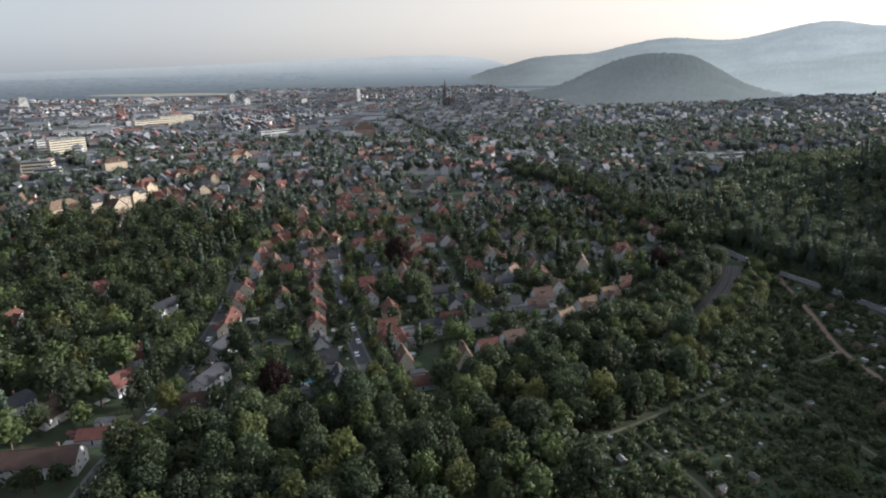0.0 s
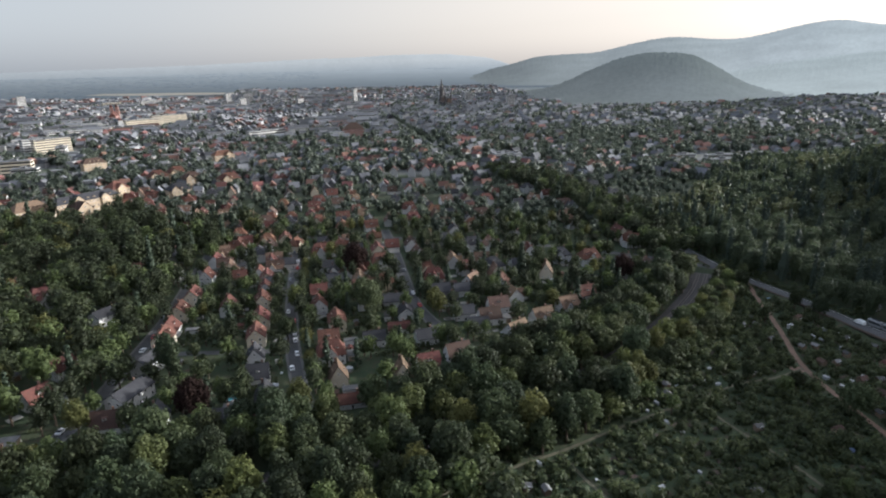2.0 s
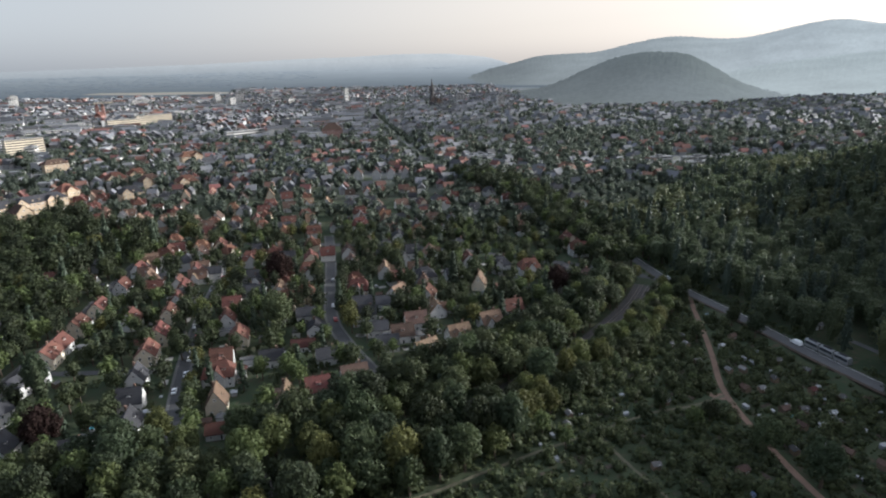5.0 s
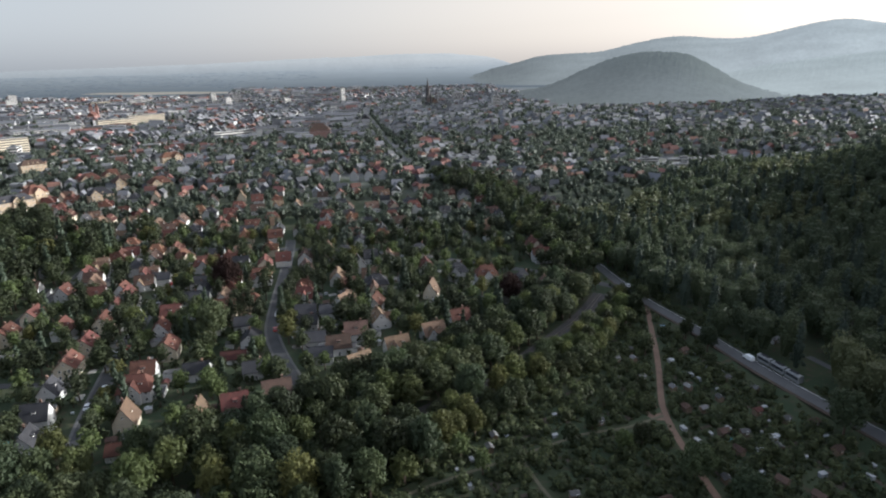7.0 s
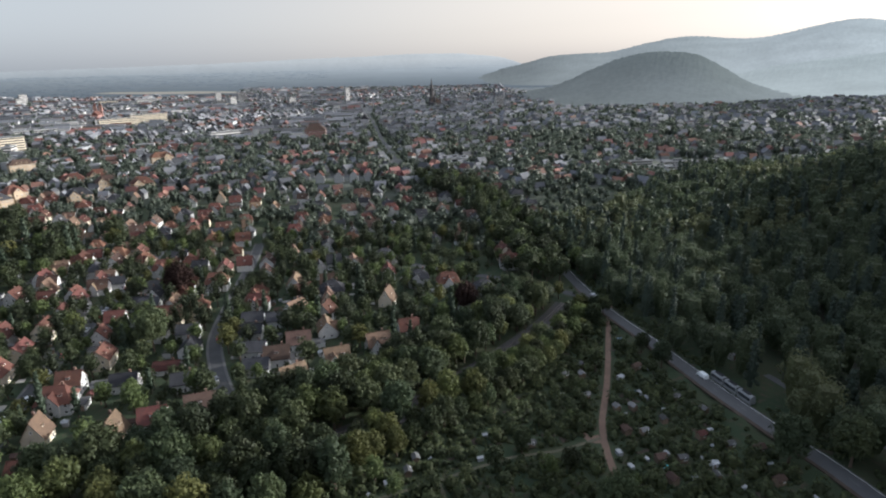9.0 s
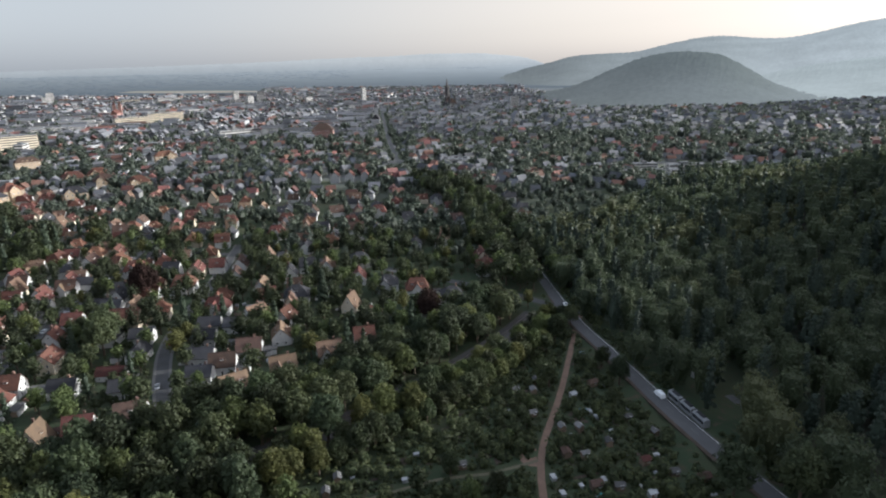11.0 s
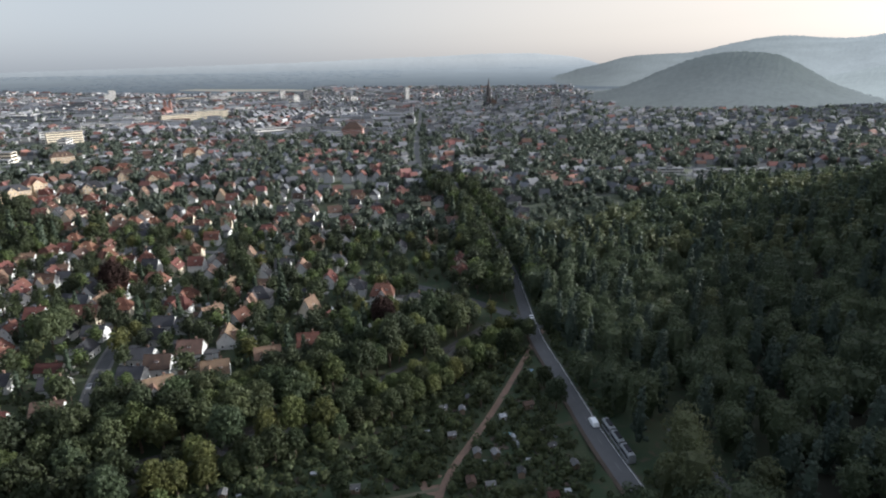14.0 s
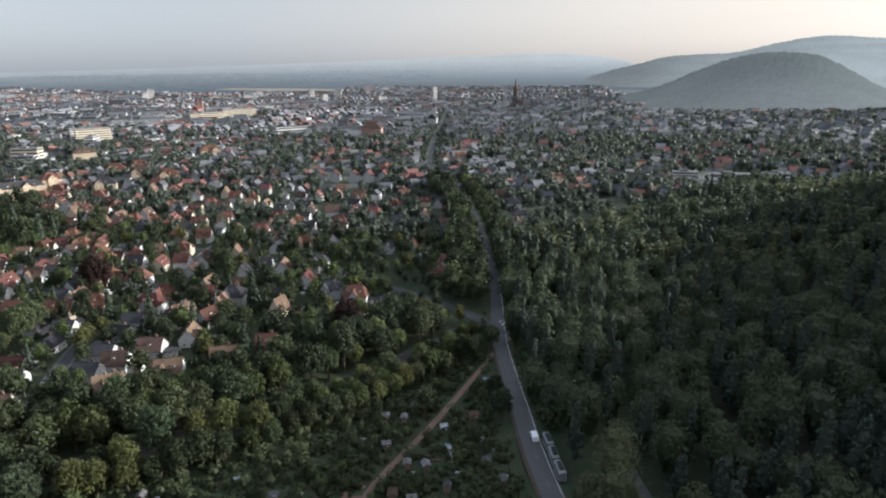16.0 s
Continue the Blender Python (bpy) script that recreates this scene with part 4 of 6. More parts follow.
# ---- woods, far trees and the town as masses ----
def simple_tree(b, rng, x, y, z, r, h, clumps, leaves, size, cone=False, smooth=1.8):
    """A light tree for masses: clumps of sprays on a dark heart."""
    zc = z + h * 0.58
    b.loft([ring(x, y, z + h * 0.12, r * 0.35, 5), ring(x, y, zc - h * 0.1, r * 0.66, 5, 0.5), ring(x, y, zc + h * 0.22, r * (0.18 if cone else 0.5), 5)])
    for i in range(clumps):
        t = (i + 0.5) / clumps
        a = i * 2.39996 + rng.uniform(-.5, .5)
        if cone:
            s, zz, cr = (1 - t) * 0.85 + 0.05, z + h * (0.18 + 0.8 * t), r * 0.36
        else:
            zq = 1 - 1.55 * t
            s, zz, cr = math.sqrt(max(0.0, 1 - zq * zq)) * 0.72, zc + h * 0.38 * zq * 0.85, r * rng.uniform(0.34, 0.5)
        leaf_tris(b, rng, x + r * s * math.cos(a), y + r * s * math.sin(a), zz, cr, leaves, size, heart=(x, y, zc - h * 0.12), smooth=smooth)


def mass(name, builder, material, label, category):
    return tagged(new(name, builder.mesh(name, [material])), label, category, kind="stuff")


rf = random.Random(23)
MAINL = smooth_line(MAIN)


def right_of_main(x, y):
    best = min(range(len(MAINL) - 1), key=lambda i: (MAINL[i].x - x) ** 2 + (MAINL[i].y - y) ** 2)
    t = MAINL[min(best + 1, len(MAINL) - 1)] - MAINL[best]
    d = Vector((x, y)) - MAINL[best]
    return (t.x * d.y - t.y * d.x) / -max(t.length, 1e-6)


WOODS = {"forest": Build(), "forest_gold": Build(), "forest_fir": Build()}
for y in np.arange(95, 690, 8.4):
    for x in np.arange(120, 620, 8.4):
        px, py = x + rf.uniform(-3, 3), y + rf.uniform(-3, 3)
        off = right_of_main(px, py)
        if off < (8.2 if 240 < py < 276 else 4.8) or math.hypot(px - 222, py - 281) < 6 or px > 0.9 * py + 230 or (py > 480 and px < 195 + (py - 480) * 0.65):
            continue
        if rf.random() < 0.06 or near_line(px, py, 4.0, "road") and off > 10:
            continue
        near = math.hypot(px - 230, py - 150)
        fine = near < 270
        cone = rf.random() < 0.28
        h = rf.uniform(13, 23) * (1.15 if cone else 1)
        r = rf.uniform(3.2, 6.6) * (0.6 if cone else 1)
        patch = noise.noise((px * 0.012, py * 0.012, 4.0)) + rf.uniform(-0.3, 0.3)
        simple_tree(WOODS["forest_fir" if cone else "forest_gold" if patch > 0.28 else "forest"], rf, px, py, hill_z(px, py) - 0.5, r, h, 22 if fine else 10, 30 if fine else 14, 0.46 if fine else 0.95, cone, 1.7)
# coarse trees over the added slope, out of view
for y in np.arange(-60, 720, 15.0):
    for x in np.arange(300, 860, 15.0):
        px, py = x + rf.uniform(-5, 5), y + rf.uniform(-5, 5)
        if px > 0.9 * py + 225 and px > 0.5 * py + 205:
            simple_tree(WOODS["forest"], rf, px, py, hill_z(px, py) - 0.5, rf.uniform(7, 9.5), rf.uniform(15, 21), 8, 8, 2.2, False, 1.7)
for key, label in (("forest", "dense deciduous woodland covering the hill beside the road"), ("forest_gold", "yellow-green deciduous trees scattered through the hillside wood"), ("forest_fir", "dark pointed conifers scattered through the hillside wood")):
    mass("woodland", WOODS[key], M[key], label, "woodland")

# ---- the town ----
rc = random.Random(41)
walls, roofs, reds, flats, ttrees = Build(), Build(), Build(), Build(), Build()
CLEAR = [(-660, 1375, 90), (-620, 1455, 70), (-870, 1620, 40), (-18, 1825, 55), (-600, 940, 60), (-655, 945, 40), (352, 740, 70), (85, 803, 30), (-25, 675, 45), (480, 775, 45),
         (-306, 528, 60), (-152, 1068, 30), (-287, 818, 26), (-418, 742, 24), (-342, 512, 26), (-303, 576, 25), (-500, 745, 55), (-303, 1100, 50), (-303, 680, 25), (-676, 1916, 34), (-632, 1918, 30), (-302, 2020, 34), (-667, 1488, 60), (-318, 1115, 45), (-850, 1586, 40), (63, 1974, 20)]


def town_house(x, y, turn, L, W, h, rh):
    c, s = math.cos(turn), math.sin(turn)

    def at(u, v, z):
        return (x + c * u - s * v, y + s * u + c * v, z)
    a, d = L / 2, W / 2
    g = ground_z(x, y)
    walls.add([at(-a, -d, g - 1), at(a, -d, g - 1), at(a, d, g - 1), at(-a, d, g - 1), at(-a, -d, g + h), at(a, -d, g + h), at(a, d, g + h), at(-a, d, g + h), at(-a, 0, g + h + rh), at(a, 0, g + h + rh)],
              [(0, 1, 5, 4), (1, 2, 6, 9, 5), (2, 3, 7, 6), (3, 0, 4, 8, 7)] if rh else [(0, 1, 5, 4), (1, 2, 6, 5), (2, 3, 7, 6), (3, 0, 4, 7)])
    if rh:
        e = 0.5
        (reds if rc.random() < (0.36 if y < 1000 else 0.17 if x < -150 else 0.07) else roofs).add([at(-a - e, -d - e, g + h - 0.2), at(a + e, -d - e, g + h - 0.2), at(a + e, d + e, g + h - 0.2), at(-a - e, d + e, g + h - 0.2), at(-a - e, 0, g + h + rh + 0.25), at(a + e, 0, g + h + rh + 0.25)],
                  [(0, 1, 5, 4), (2, 3, 4, 5), (0, 4, 3), (1, 2, 5)])
    else:
        flats.add([at(-a, -d, g + h), at(a, -d, g + h), at(a, d, g + h), at(-a, d, g + h)], [(0, 1, 2, 3)])


for x, y in EXTRA:
    town_house(x, y, radians(rc.choice([12, 102])) + rc.uniform(-0.2, 0.2), rc.uniform(8, 10.5), rc.uniform(6.5, 8), rc.uniform(4, 5.5), rc.uniform(3, 4.5))
BLVD = smooth_line(MAIN[12:], 30)
TOWN_EDGE = ((2.5, 4.5, 6.5, 8.2, 11, 24, 30), (4000, 2900, 2500, 2100, 1650, 1650, 1800))          # how far the houses reach by compass angle
for j in range(400):
    v = 640 + j * 11.0 * (1 + j * 0.0042)
    if v > 3250:
        break
    step = 13.5 + 0.006 * (v - 640)
    half = 0.95 * v + 160
    n = int(2 * half / step)
    for i in range(n):
        x = -half * 1.05 + i * step + rc.uniform(-3, 3)
        y = v + rc.uniform(-4, 4)
        az = math.degrees(math.atan2(x, y))
        if (y > 2700 and az < -19) or y > np.interp(az, TOWN_EDGE[0], TOWN_EDGE[1]) or x > 0.86 * y + 140 or (hill_z(x, y) > 2 and y < 900) or (y < 645 and -420 < x < 260):
            continue
        if any((x - p.x) ** 2 + (y - p.y) ** 2 < 20 ** 2 for p in BLVD) or any((x - a) ** 2 + (y - b) ** 2 < r * r for a, b, r in CLEAR):
            continue
        # broad districts of gardens, close blocks and works
        q = noise.noise((x * 0.0035, y * 0.0035, 3.0))
        green = 0.41 - 0.3 * q - min(0.16, max(0, (y - 900) / 6000)) + (0.16 if x > 120 + 0.05 * y else 0)
        works = x < -250 and noise.noise((x * 0.004, y * 0.004, 9.0)) > 0.0
        k = rc.random()
        if k < green:
            z = ground_z(x, y)
            for _ in range(2 if y < 1100 else 1):
                r = rc.uniform(4.0, 7.0)
                far = y > 1300
                simple_tree(ttrees, rc, x + rc.uniform(-6, 6), y + rc.uniform(-5, 5), z, r, r * rc.uniform(1.9, 2.6), 4 if far else 5, 5 if far else 8, 2.2 if far else 1.6, rc.random() < 0.12)
            continue
        if k > 0.86:
            continue
        turn = radians(105 if q > 0 else 15) + noise.noise((x * 0.002, y * 0.002, 0)) * 0.9 + (math.pi / 2 if rc.random() < 0.35 else 0)
        if works and rc.random() < 0.24:
            town_house(x, y, turn, rc.uniform(12, 30), rc.uniform(9, 13), rc.uniform(5, 12), 0)
        else:
            h = rc.uniform(4, 7.5) if y < 1000 else rc.uniform(5, 11)
            row = y > 1050 and x < -0.12 * y and rc.random() < 0.45
            if row:
                turn = radians(105 if q > 0 else 15) + noise.noise((x * 0.002, y * 0.002, 0)) * 0.9
            L = rc.uniform(22, 46) if row else rc.uniform(8, 13) if y < 1100 else rc.uniform(9, 18)
            town_house(x, y, turn, L, rc.uniform(9, 12) if row else rc.uniform(7, 9.5), h + (3 if row else 0), 0 if row and rc.random() < 0.3 else rc.uniform(3.0, 5.0))
# an avenue of trees along the boulevard
for a, b in zip(BLVD, BLVD[1:]):
    t = (b - a).normalized()
    for k in range(0, int((b - a).length), 13):
        for o in (-12, -7.5, 7.5, 12):
            c = a + t * (k + rc.uniform(-3, 3)) + Vector((t.y, -t.x)) * o
            if rc.random() < 0.45:
                r = rc.uniform(2.6, 4.4)
                simple_tree(ttrees, rc, c.x, c.y, ground_z(c.x, c.y), r, r * rc.uniform(2.0, 2.6), 5, 7, 1.6)
mass("town_buildings", walls, M["citywall"], "pale plastered walls of the far town's houses", "buildings")
mass("town_roofs", roofs, M["cityroof"], "roofs of the far town, tinted blue-grey for haze", "roofs")
mass("town_red_roofs", reds, M["redroofs"], "red clay roofs scattered over the town", "roofs")
mass("town_flat_roofs", flats, M["cityflat"], "grey flat roofs of the far town's blocks", "roofs")

# trees between the further suburb's houses
nt = 0
for _ in range(14000):
    x, y = rc.uniform(-560, 420), rc.uniform(420, 760)
    if abs(x + 40) > 0.85 * y + 60 or hill_z(x, y) > 4:
        continue
    r = rc.uniform(2.4, 4.4)
    if free(x, y, r * 0.45) and not near_line(x, y, r * 0.4) and not any((x - a) ** 2 + (y - b) ** 2 < (q * 0.8) ** 2 for a, b, q in CLEAR):
        simple_tree(ttrees, rc, x, y, 0, r, r * rc.uniform(2.1, 3.0), 6, 9, 1.35, rc.random() < 0.15)
        TAKEN.append((x, y, r * 0.5))
        nt += 1
        if nt > 1600:
            break
mass("town_trees", ttrees, M["towntree"], "green trees between the houses of the far town", "trees")


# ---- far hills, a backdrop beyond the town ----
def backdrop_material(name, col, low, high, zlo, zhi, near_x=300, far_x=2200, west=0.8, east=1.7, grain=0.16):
    """Distance with its haze painted as emission: the glow runs from low to high between two heights, and grows towards
    the sun's side.
    """
    m = bpy.data.materials.new(name)
    m.use_nodes = True
    n, l = m.node_tree.nodes, m.node_tree.links
    p = n["Principled BSDF"]
    p.inputs["Roughness"].default_value = 1.0
    p.inputs["Specular IOR Level"].default_value = 0.0
    geo = n.new("ShaderNodeNewGeometry")
    sep = n.new("ShaderNodeSeparateXYZ"); l.new(geo.outputs["Position"], sep.inputs[0])

    def ranged(value, lo, hi, a, b):
        r = n.new("ShaderNodeMapRange")
        for key, x in (("From Min", lo), ("From Max", hi), ("To Min", a), ("To Max", b)):
            r.inputs[key].default_value = x
        l.new(value, r.inputs["Value"])
        return r.outputs["Result"]

    def times(a, b):
        q = n.new("ShaderNodeMath"); q.operation = 'MULTIPLY'
        l.new(a, q.inputs[0]); l.new(b, q.inputs[1])
        return q.outputs[0]

    def texture(scale, detail):
        t = n.new("ShaderNodeTexNoise"); t.inputs["Scale"].default_value = scale; t.inputs["Detail"].default_value = detail
        l.new(geo.outputs["Position"], t.inputs["Vector"])
        return t.outputs["Fac"]

    def blend(fac, a, b):
        x = n.new("ShaderNodeMix"); x.data_type = 'RGBA'
        x.inputs[6].default_value, x.inputs[7].default_value = hexa(a), hexa(b)
        l.new(fac, x.inputs["Factor"])
        return x.outputs[2]

    l.new(blend(texture(0.02, 6), col, [c * 0.6 for c in col]), p.inputs["Base Color"])
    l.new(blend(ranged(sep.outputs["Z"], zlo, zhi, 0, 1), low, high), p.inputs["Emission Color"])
    # noise in the glow imitates stands of wood and single crowns showing through haze
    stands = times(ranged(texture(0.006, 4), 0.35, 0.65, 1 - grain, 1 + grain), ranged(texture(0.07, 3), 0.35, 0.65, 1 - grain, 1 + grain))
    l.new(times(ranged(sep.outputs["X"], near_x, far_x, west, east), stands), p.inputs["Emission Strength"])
    return m


def ridge(name, profile, dist, depth, material, label, seed, rough=1.0, columns=520, steps=26):
    """A long wooded hill: crest height by compass angle, at one distance, sloping down to both sides with spurs, gullies and crowns."""
    az = [q[0] for q in profile]
    hs = [q[1] for q in profile]
    fall = [(-1 + k / steps, 0.5 - 0.5 * math.cos(math.pi * (k / steps) ** 0.8)) for k in range(steps)] + [(0, 1), (0.5, 0.6), (1, 0)]
    m, v = len(fall), []
    for i in range(columns + 1):
        a = az[0] + (az[-1] - az[0]) * i / columns
        crest = sum(float(np.interp(a + q, az, hs)) for q in (-0.9, -0.45, 0, 0.45, 0.9)) / 5
        for s, f in fall:
            d = dist + s * depth
            x, y = d * math.sin(radians(a)), d * math.cos(radians(a))
            z = crest * f + rough * f * (8.0 * noise.noise((x * 0.0024, y * 0.0024, seed)) + 10.0 * (1 - f) * noise.noise((x * 0.006, y * 0.006, seed + 5)))
            z += f * (6.0 * abs(noise.noise((x * 0.05, y * 0.05, seed))) + 5.0 * abs(noise.noise((x * 0.13, y * 0.13, seed))) - 3)
            v.append((x, y, max(-6.0, z) - (8 if f == 0 else 0)))
    f = [(i * m + k, (i + 1) * m + k, (i + 1) * m + k + 1, i * m + k + 1) for i in range(columns) for k in range(m - 1)]
    ob = new(name, Build().add(v, f).mesh(name, [material]))
    for q in ob.data.polygons:
        q.use_smooth = True
    return tagged(ob, label, "hills", kind="structure")


# the hills glow in haze colours, brighter towards the sun's side
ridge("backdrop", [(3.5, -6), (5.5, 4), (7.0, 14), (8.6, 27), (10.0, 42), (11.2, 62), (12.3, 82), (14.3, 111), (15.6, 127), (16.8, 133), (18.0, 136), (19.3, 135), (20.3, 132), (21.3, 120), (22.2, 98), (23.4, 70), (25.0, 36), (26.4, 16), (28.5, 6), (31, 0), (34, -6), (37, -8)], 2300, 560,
      backdrop_material("wooded_hill_glow", (0.030, 0.036, 0.031), (0.074, 0.079, 0.081), (0.046, 0.051, 0.053), 0, 115, 300, 1250, 0.8, 1.75, 0.07), "dark wooded hill behind the town in haze", 1.0)
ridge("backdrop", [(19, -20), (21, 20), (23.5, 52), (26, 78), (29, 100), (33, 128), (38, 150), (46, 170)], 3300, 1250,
      backdrop_material("hazy_spur_glow", (0.05, 0.058, 0.056), (0.215, 0.230, 0.228), (0.138, 0.152, 0.152), 0, 130, 1200, 2000, 0.85, 1.3, 0.06), "wooded spur of the mountain in bright haze", 5.0)
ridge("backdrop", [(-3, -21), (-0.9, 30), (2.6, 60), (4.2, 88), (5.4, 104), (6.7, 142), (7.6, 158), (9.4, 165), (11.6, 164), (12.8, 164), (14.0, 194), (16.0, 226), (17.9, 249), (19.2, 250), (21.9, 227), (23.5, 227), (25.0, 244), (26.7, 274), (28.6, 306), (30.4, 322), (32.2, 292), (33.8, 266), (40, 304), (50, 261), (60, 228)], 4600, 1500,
      backdrop_material("hazy_hill_glow", (0.05, 0.058, 0.056), (0.130, 0.138, 0.140), (0.090, 0.097, 0.099), 40, 240, 250, 2400, 0.50, 2.15, 0.08), "long wooded mountain ridge fading into haze", 2.0, 1.5, 700)
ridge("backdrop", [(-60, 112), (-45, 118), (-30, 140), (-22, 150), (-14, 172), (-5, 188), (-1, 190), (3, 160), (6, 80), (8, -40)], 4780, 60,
      backdrop_material("distant_hill_glow", (0.05, 0.055, 0.06), (0.145, 0.156, 0.162), (0.215, 0.218, 0.215), 78, 150, -2600, 200, 0.86, 1.12, 0.03), "pale distant hills on the horizon", 3.0, 0.4, 300, 6)


# the plain far out, flat fields whose glow imitates haze
sheet = Build()
v, cols = [], 120
for i in range(cols + 1):
    a = radians(-62 + 124 * i / cols)
    for d in (2960, 3200, 3500, 3800, 4100, 4400, 4700, 4830):
        x, y = d * math.sin(a), d * math.cos(a)
        v.append((x, y, max(0.0, ground_z(x, y)) + (2.0 if d > 3000 else -2.0)))
sheet.add(v, [(i * 8 + k, (i + 1) * 8 + k, (i + 1) * 8 + k + 1, i * 8 + k + 1) for i in range(cols) for k in range(7)])
plain_mat = backdrop_material("hazy_plain_glow", (0.026, 0.030, 0.032), (0.043, 0.050, 0.057), (0.140, 0.150, 0.156), 0, 85, -2600, 200, 0.92, 1.2, 0.035)
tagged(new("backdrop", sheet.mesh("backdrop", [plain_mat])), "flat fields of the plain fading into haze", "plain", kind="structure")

field = Build()
field.add([(x, y, ground_z(x, y) + 4.0) for x, y in ((-1760, 2990), (-1400, 2940), (-1000, 2960), (-940, 3040), (-1250, 3120), (-1720, 3080))], [(0, 1, 2, 3, 4, 5)])
# the field's emission imitates haze lying over it
tagged(new("backdrop", field.mesh("backdrop", [backdrop_material("stubble_field_glow", (0.10, 0.09, 0.07), (0.110, 0.104, 0.092), (0.120, 0.114, 0.102), 0, 60, -2600, 200, 1.0, 1.0, 0.08)])), "pale stubble field at the edge of the town", "field", kind="structure")

# flat woods out on the plain, with haze painted as glow
plain = Build()
rp = random.Random(9)
for _ in range(5200):
    a = rp.uniform(-1.0, 0.07)
    d = rp.uniform(2900, 4750)
    x, y = d * math.sin(a), d * math.cos(a)
    if noise.noise((x * 0.0011, y * 0.0011, 7.0)) < (-0.3 if a < -0.3 else 0.12) or (a > -0.33 and d < 3900):
        continue
    b0, r = ground_z(x, y), rp.uniform(12, 30)
    plain.loft([ring(x, y, b0 - 4, r, 7), ring(x, y, b0 + 1.6, r * 0.95, 7, .3), ring(x, y, b0 + rp.uniform(2.2, 3.6), r * 0.7, 7, .6)])
tagged(new("backdrop", plain.mesh("backdrop", [backdrop_material("plain_wood_glow", (0.024, 0.030, 0.036), (0.040, 0.047, 0.055), (0.120, 0.130, 0.138), 0, 88, -2600, 300, 0.95, 1.25, 0.05)])), "dark blue-green woods out on the hazy plain", "woods", kind="structure")


# ---- allotment gardens ----
def shed_mesh_parts(w, d, h, rise, wall, roof, label):
    root = new("garden_shed")
    b = Build().box(-w / 2, -d / 2, -0.4, w / 2, d / 2, h)
    for s in (-1, 1):
        b.add([(s * w / 2, -d / 2, h), (s * w / 2, d / 2, h), (s * w / 2, 0, h + rise - 0.05)], [(0, 1, 2) if s > 0 else (2, 1, 0)])
    part("wall", b, wall, root)
    r = Build()
    for s in (-1, 1):
        top = [(-w / 2 - 0.3, s * (d / 2 + 0.35), h - 0.1), (w / 2 + 0.3, s * (d / 2 + 0.35), h - 0.1), (w / 2 + 0.3, 0, h + rise + 0.05), (-w / 2 - 0.3, 0, h + rise + 0.05)]
        r.add(top + [(p[0], p[1], p[2] - 0.1) for p in top], [(0, 1, 2, 3), (7, 6, 5, 4), (0, 4, 5, 1), (1, 5, 6, 2), (3, 7, 4, 0)])
    part("roof", r, roof, root)
    part("door", Build().box(-w * 0.3, -d / 2 - 0.05, 0.0, -w * 0.3 + 0.85, -d / 2 + 0.02, 1.85), M["wood"], root)
    window(root, "small", w * 0.22, -d / 2, 0.9, 0)
    return tagged(root, label, "shed", group="allotment sheds")


rg = random.Random(77)
SHEDS = [(3.0, 2.3, 1.9, 0.6, M["wood"], M["felt"], "weathered wooden garden shed with a felt roof"),
         (3.8, 2.8, 2.0, 0.8, M["wood"], M["tile_brown"], "brown wooden allotment hut with a tiled roof"),
         (2.5, 2.0, 1.8, 0.4, M["greywall"], M["tin"], "small grey shed with a pale sheet-metal roof"),
         (4.0, 2.9, 2.1, 0.9, M["white"], M["felt"], "whitewashed allotment hut with a grey felt roof"),
         (3.3, 2.5, 2.0, 0.7, M["wood"], M["tile_red"], "wooden allotment hut with a red tile roof")]
SHED0 = [None] * len(SHEDS)


def shed(k, x, y, turn):
    m = pose(x, y, hill_z(x, y), 0, 0, turn)
    if SHED0[k] is None:
        w, d, *rest = SHEDS[k]
        SHED0[k] = shed_mesh_parts(w * 0.82, d * 0.82, *rest)
        SHED0[k].matrix_basis = m
    else:
        copy_thing(SHED0[k], m)
    TAKEN.append((x, y, 2.6))


def line_x(pts, y):
    """x of a line where it crosses y (for lines that run along y)."""
    for (ax, ay), (bx, by) in zip(pts, pts[1:]):
        if min(ay, by) <= y <= max(ay, by) and ay != by:
            return ax + (bx - ax) * (y - ay) / (by - ay)
    return None


def plot_zone(x, y):
    """Which allotment stretch a place lies in: south of the pale path, west or east of the sandy track."""
    sx, mx, px, rx = line_x(SAND, y), line_x(MAIN, y), line_x(PALE, y), line_x(RAIL, y)
    if sx is None:
        sx = 172 if y < 140 else None
    if sx is None or mx is None:
        return None
    if x > sx + 2.5:
        return "east" if x < mx - 9 - max(0, 200 - y) * 0.12 and y < 322 else None
    if px is not None and x > px + 2:
        return "south"
    if y < 150 and x > 20:
        return "south"
    if rx is not None and x > rx + 17 and x < sx - 2.5 and y < 325:
        return "west"
    return None


beds, bush, lawnb = Build(), Build(), Build()
for zone, share in (("east", 0.30), ("west", 0.13), ("south", 0.10)):
    n = 0
    for j in range(34):
        for i in range(34):
            u, v = i * 7.4 - 30 + rg.uniform(-1.6, 1.6), j * 7.4 + 92 + rg.uniform(-1.6, 1.6)
            if plot_zone(u, v) != zone or rg.random() > share or n >= 75:
                continue
            if near_line(u, v, 2.4) or not free(u, v, 2.4):
                continue
            n += 1
            shed(rg.choice([0, 0, 1, 1, 0, 0, 0, 2, 0, 4]) if zone == "east" else rg.choice([0, 0, 1, 0, 1, 0]), u, v, rg.choice([15, 25, 105, 115]) + rg.uniform(-9, 9))


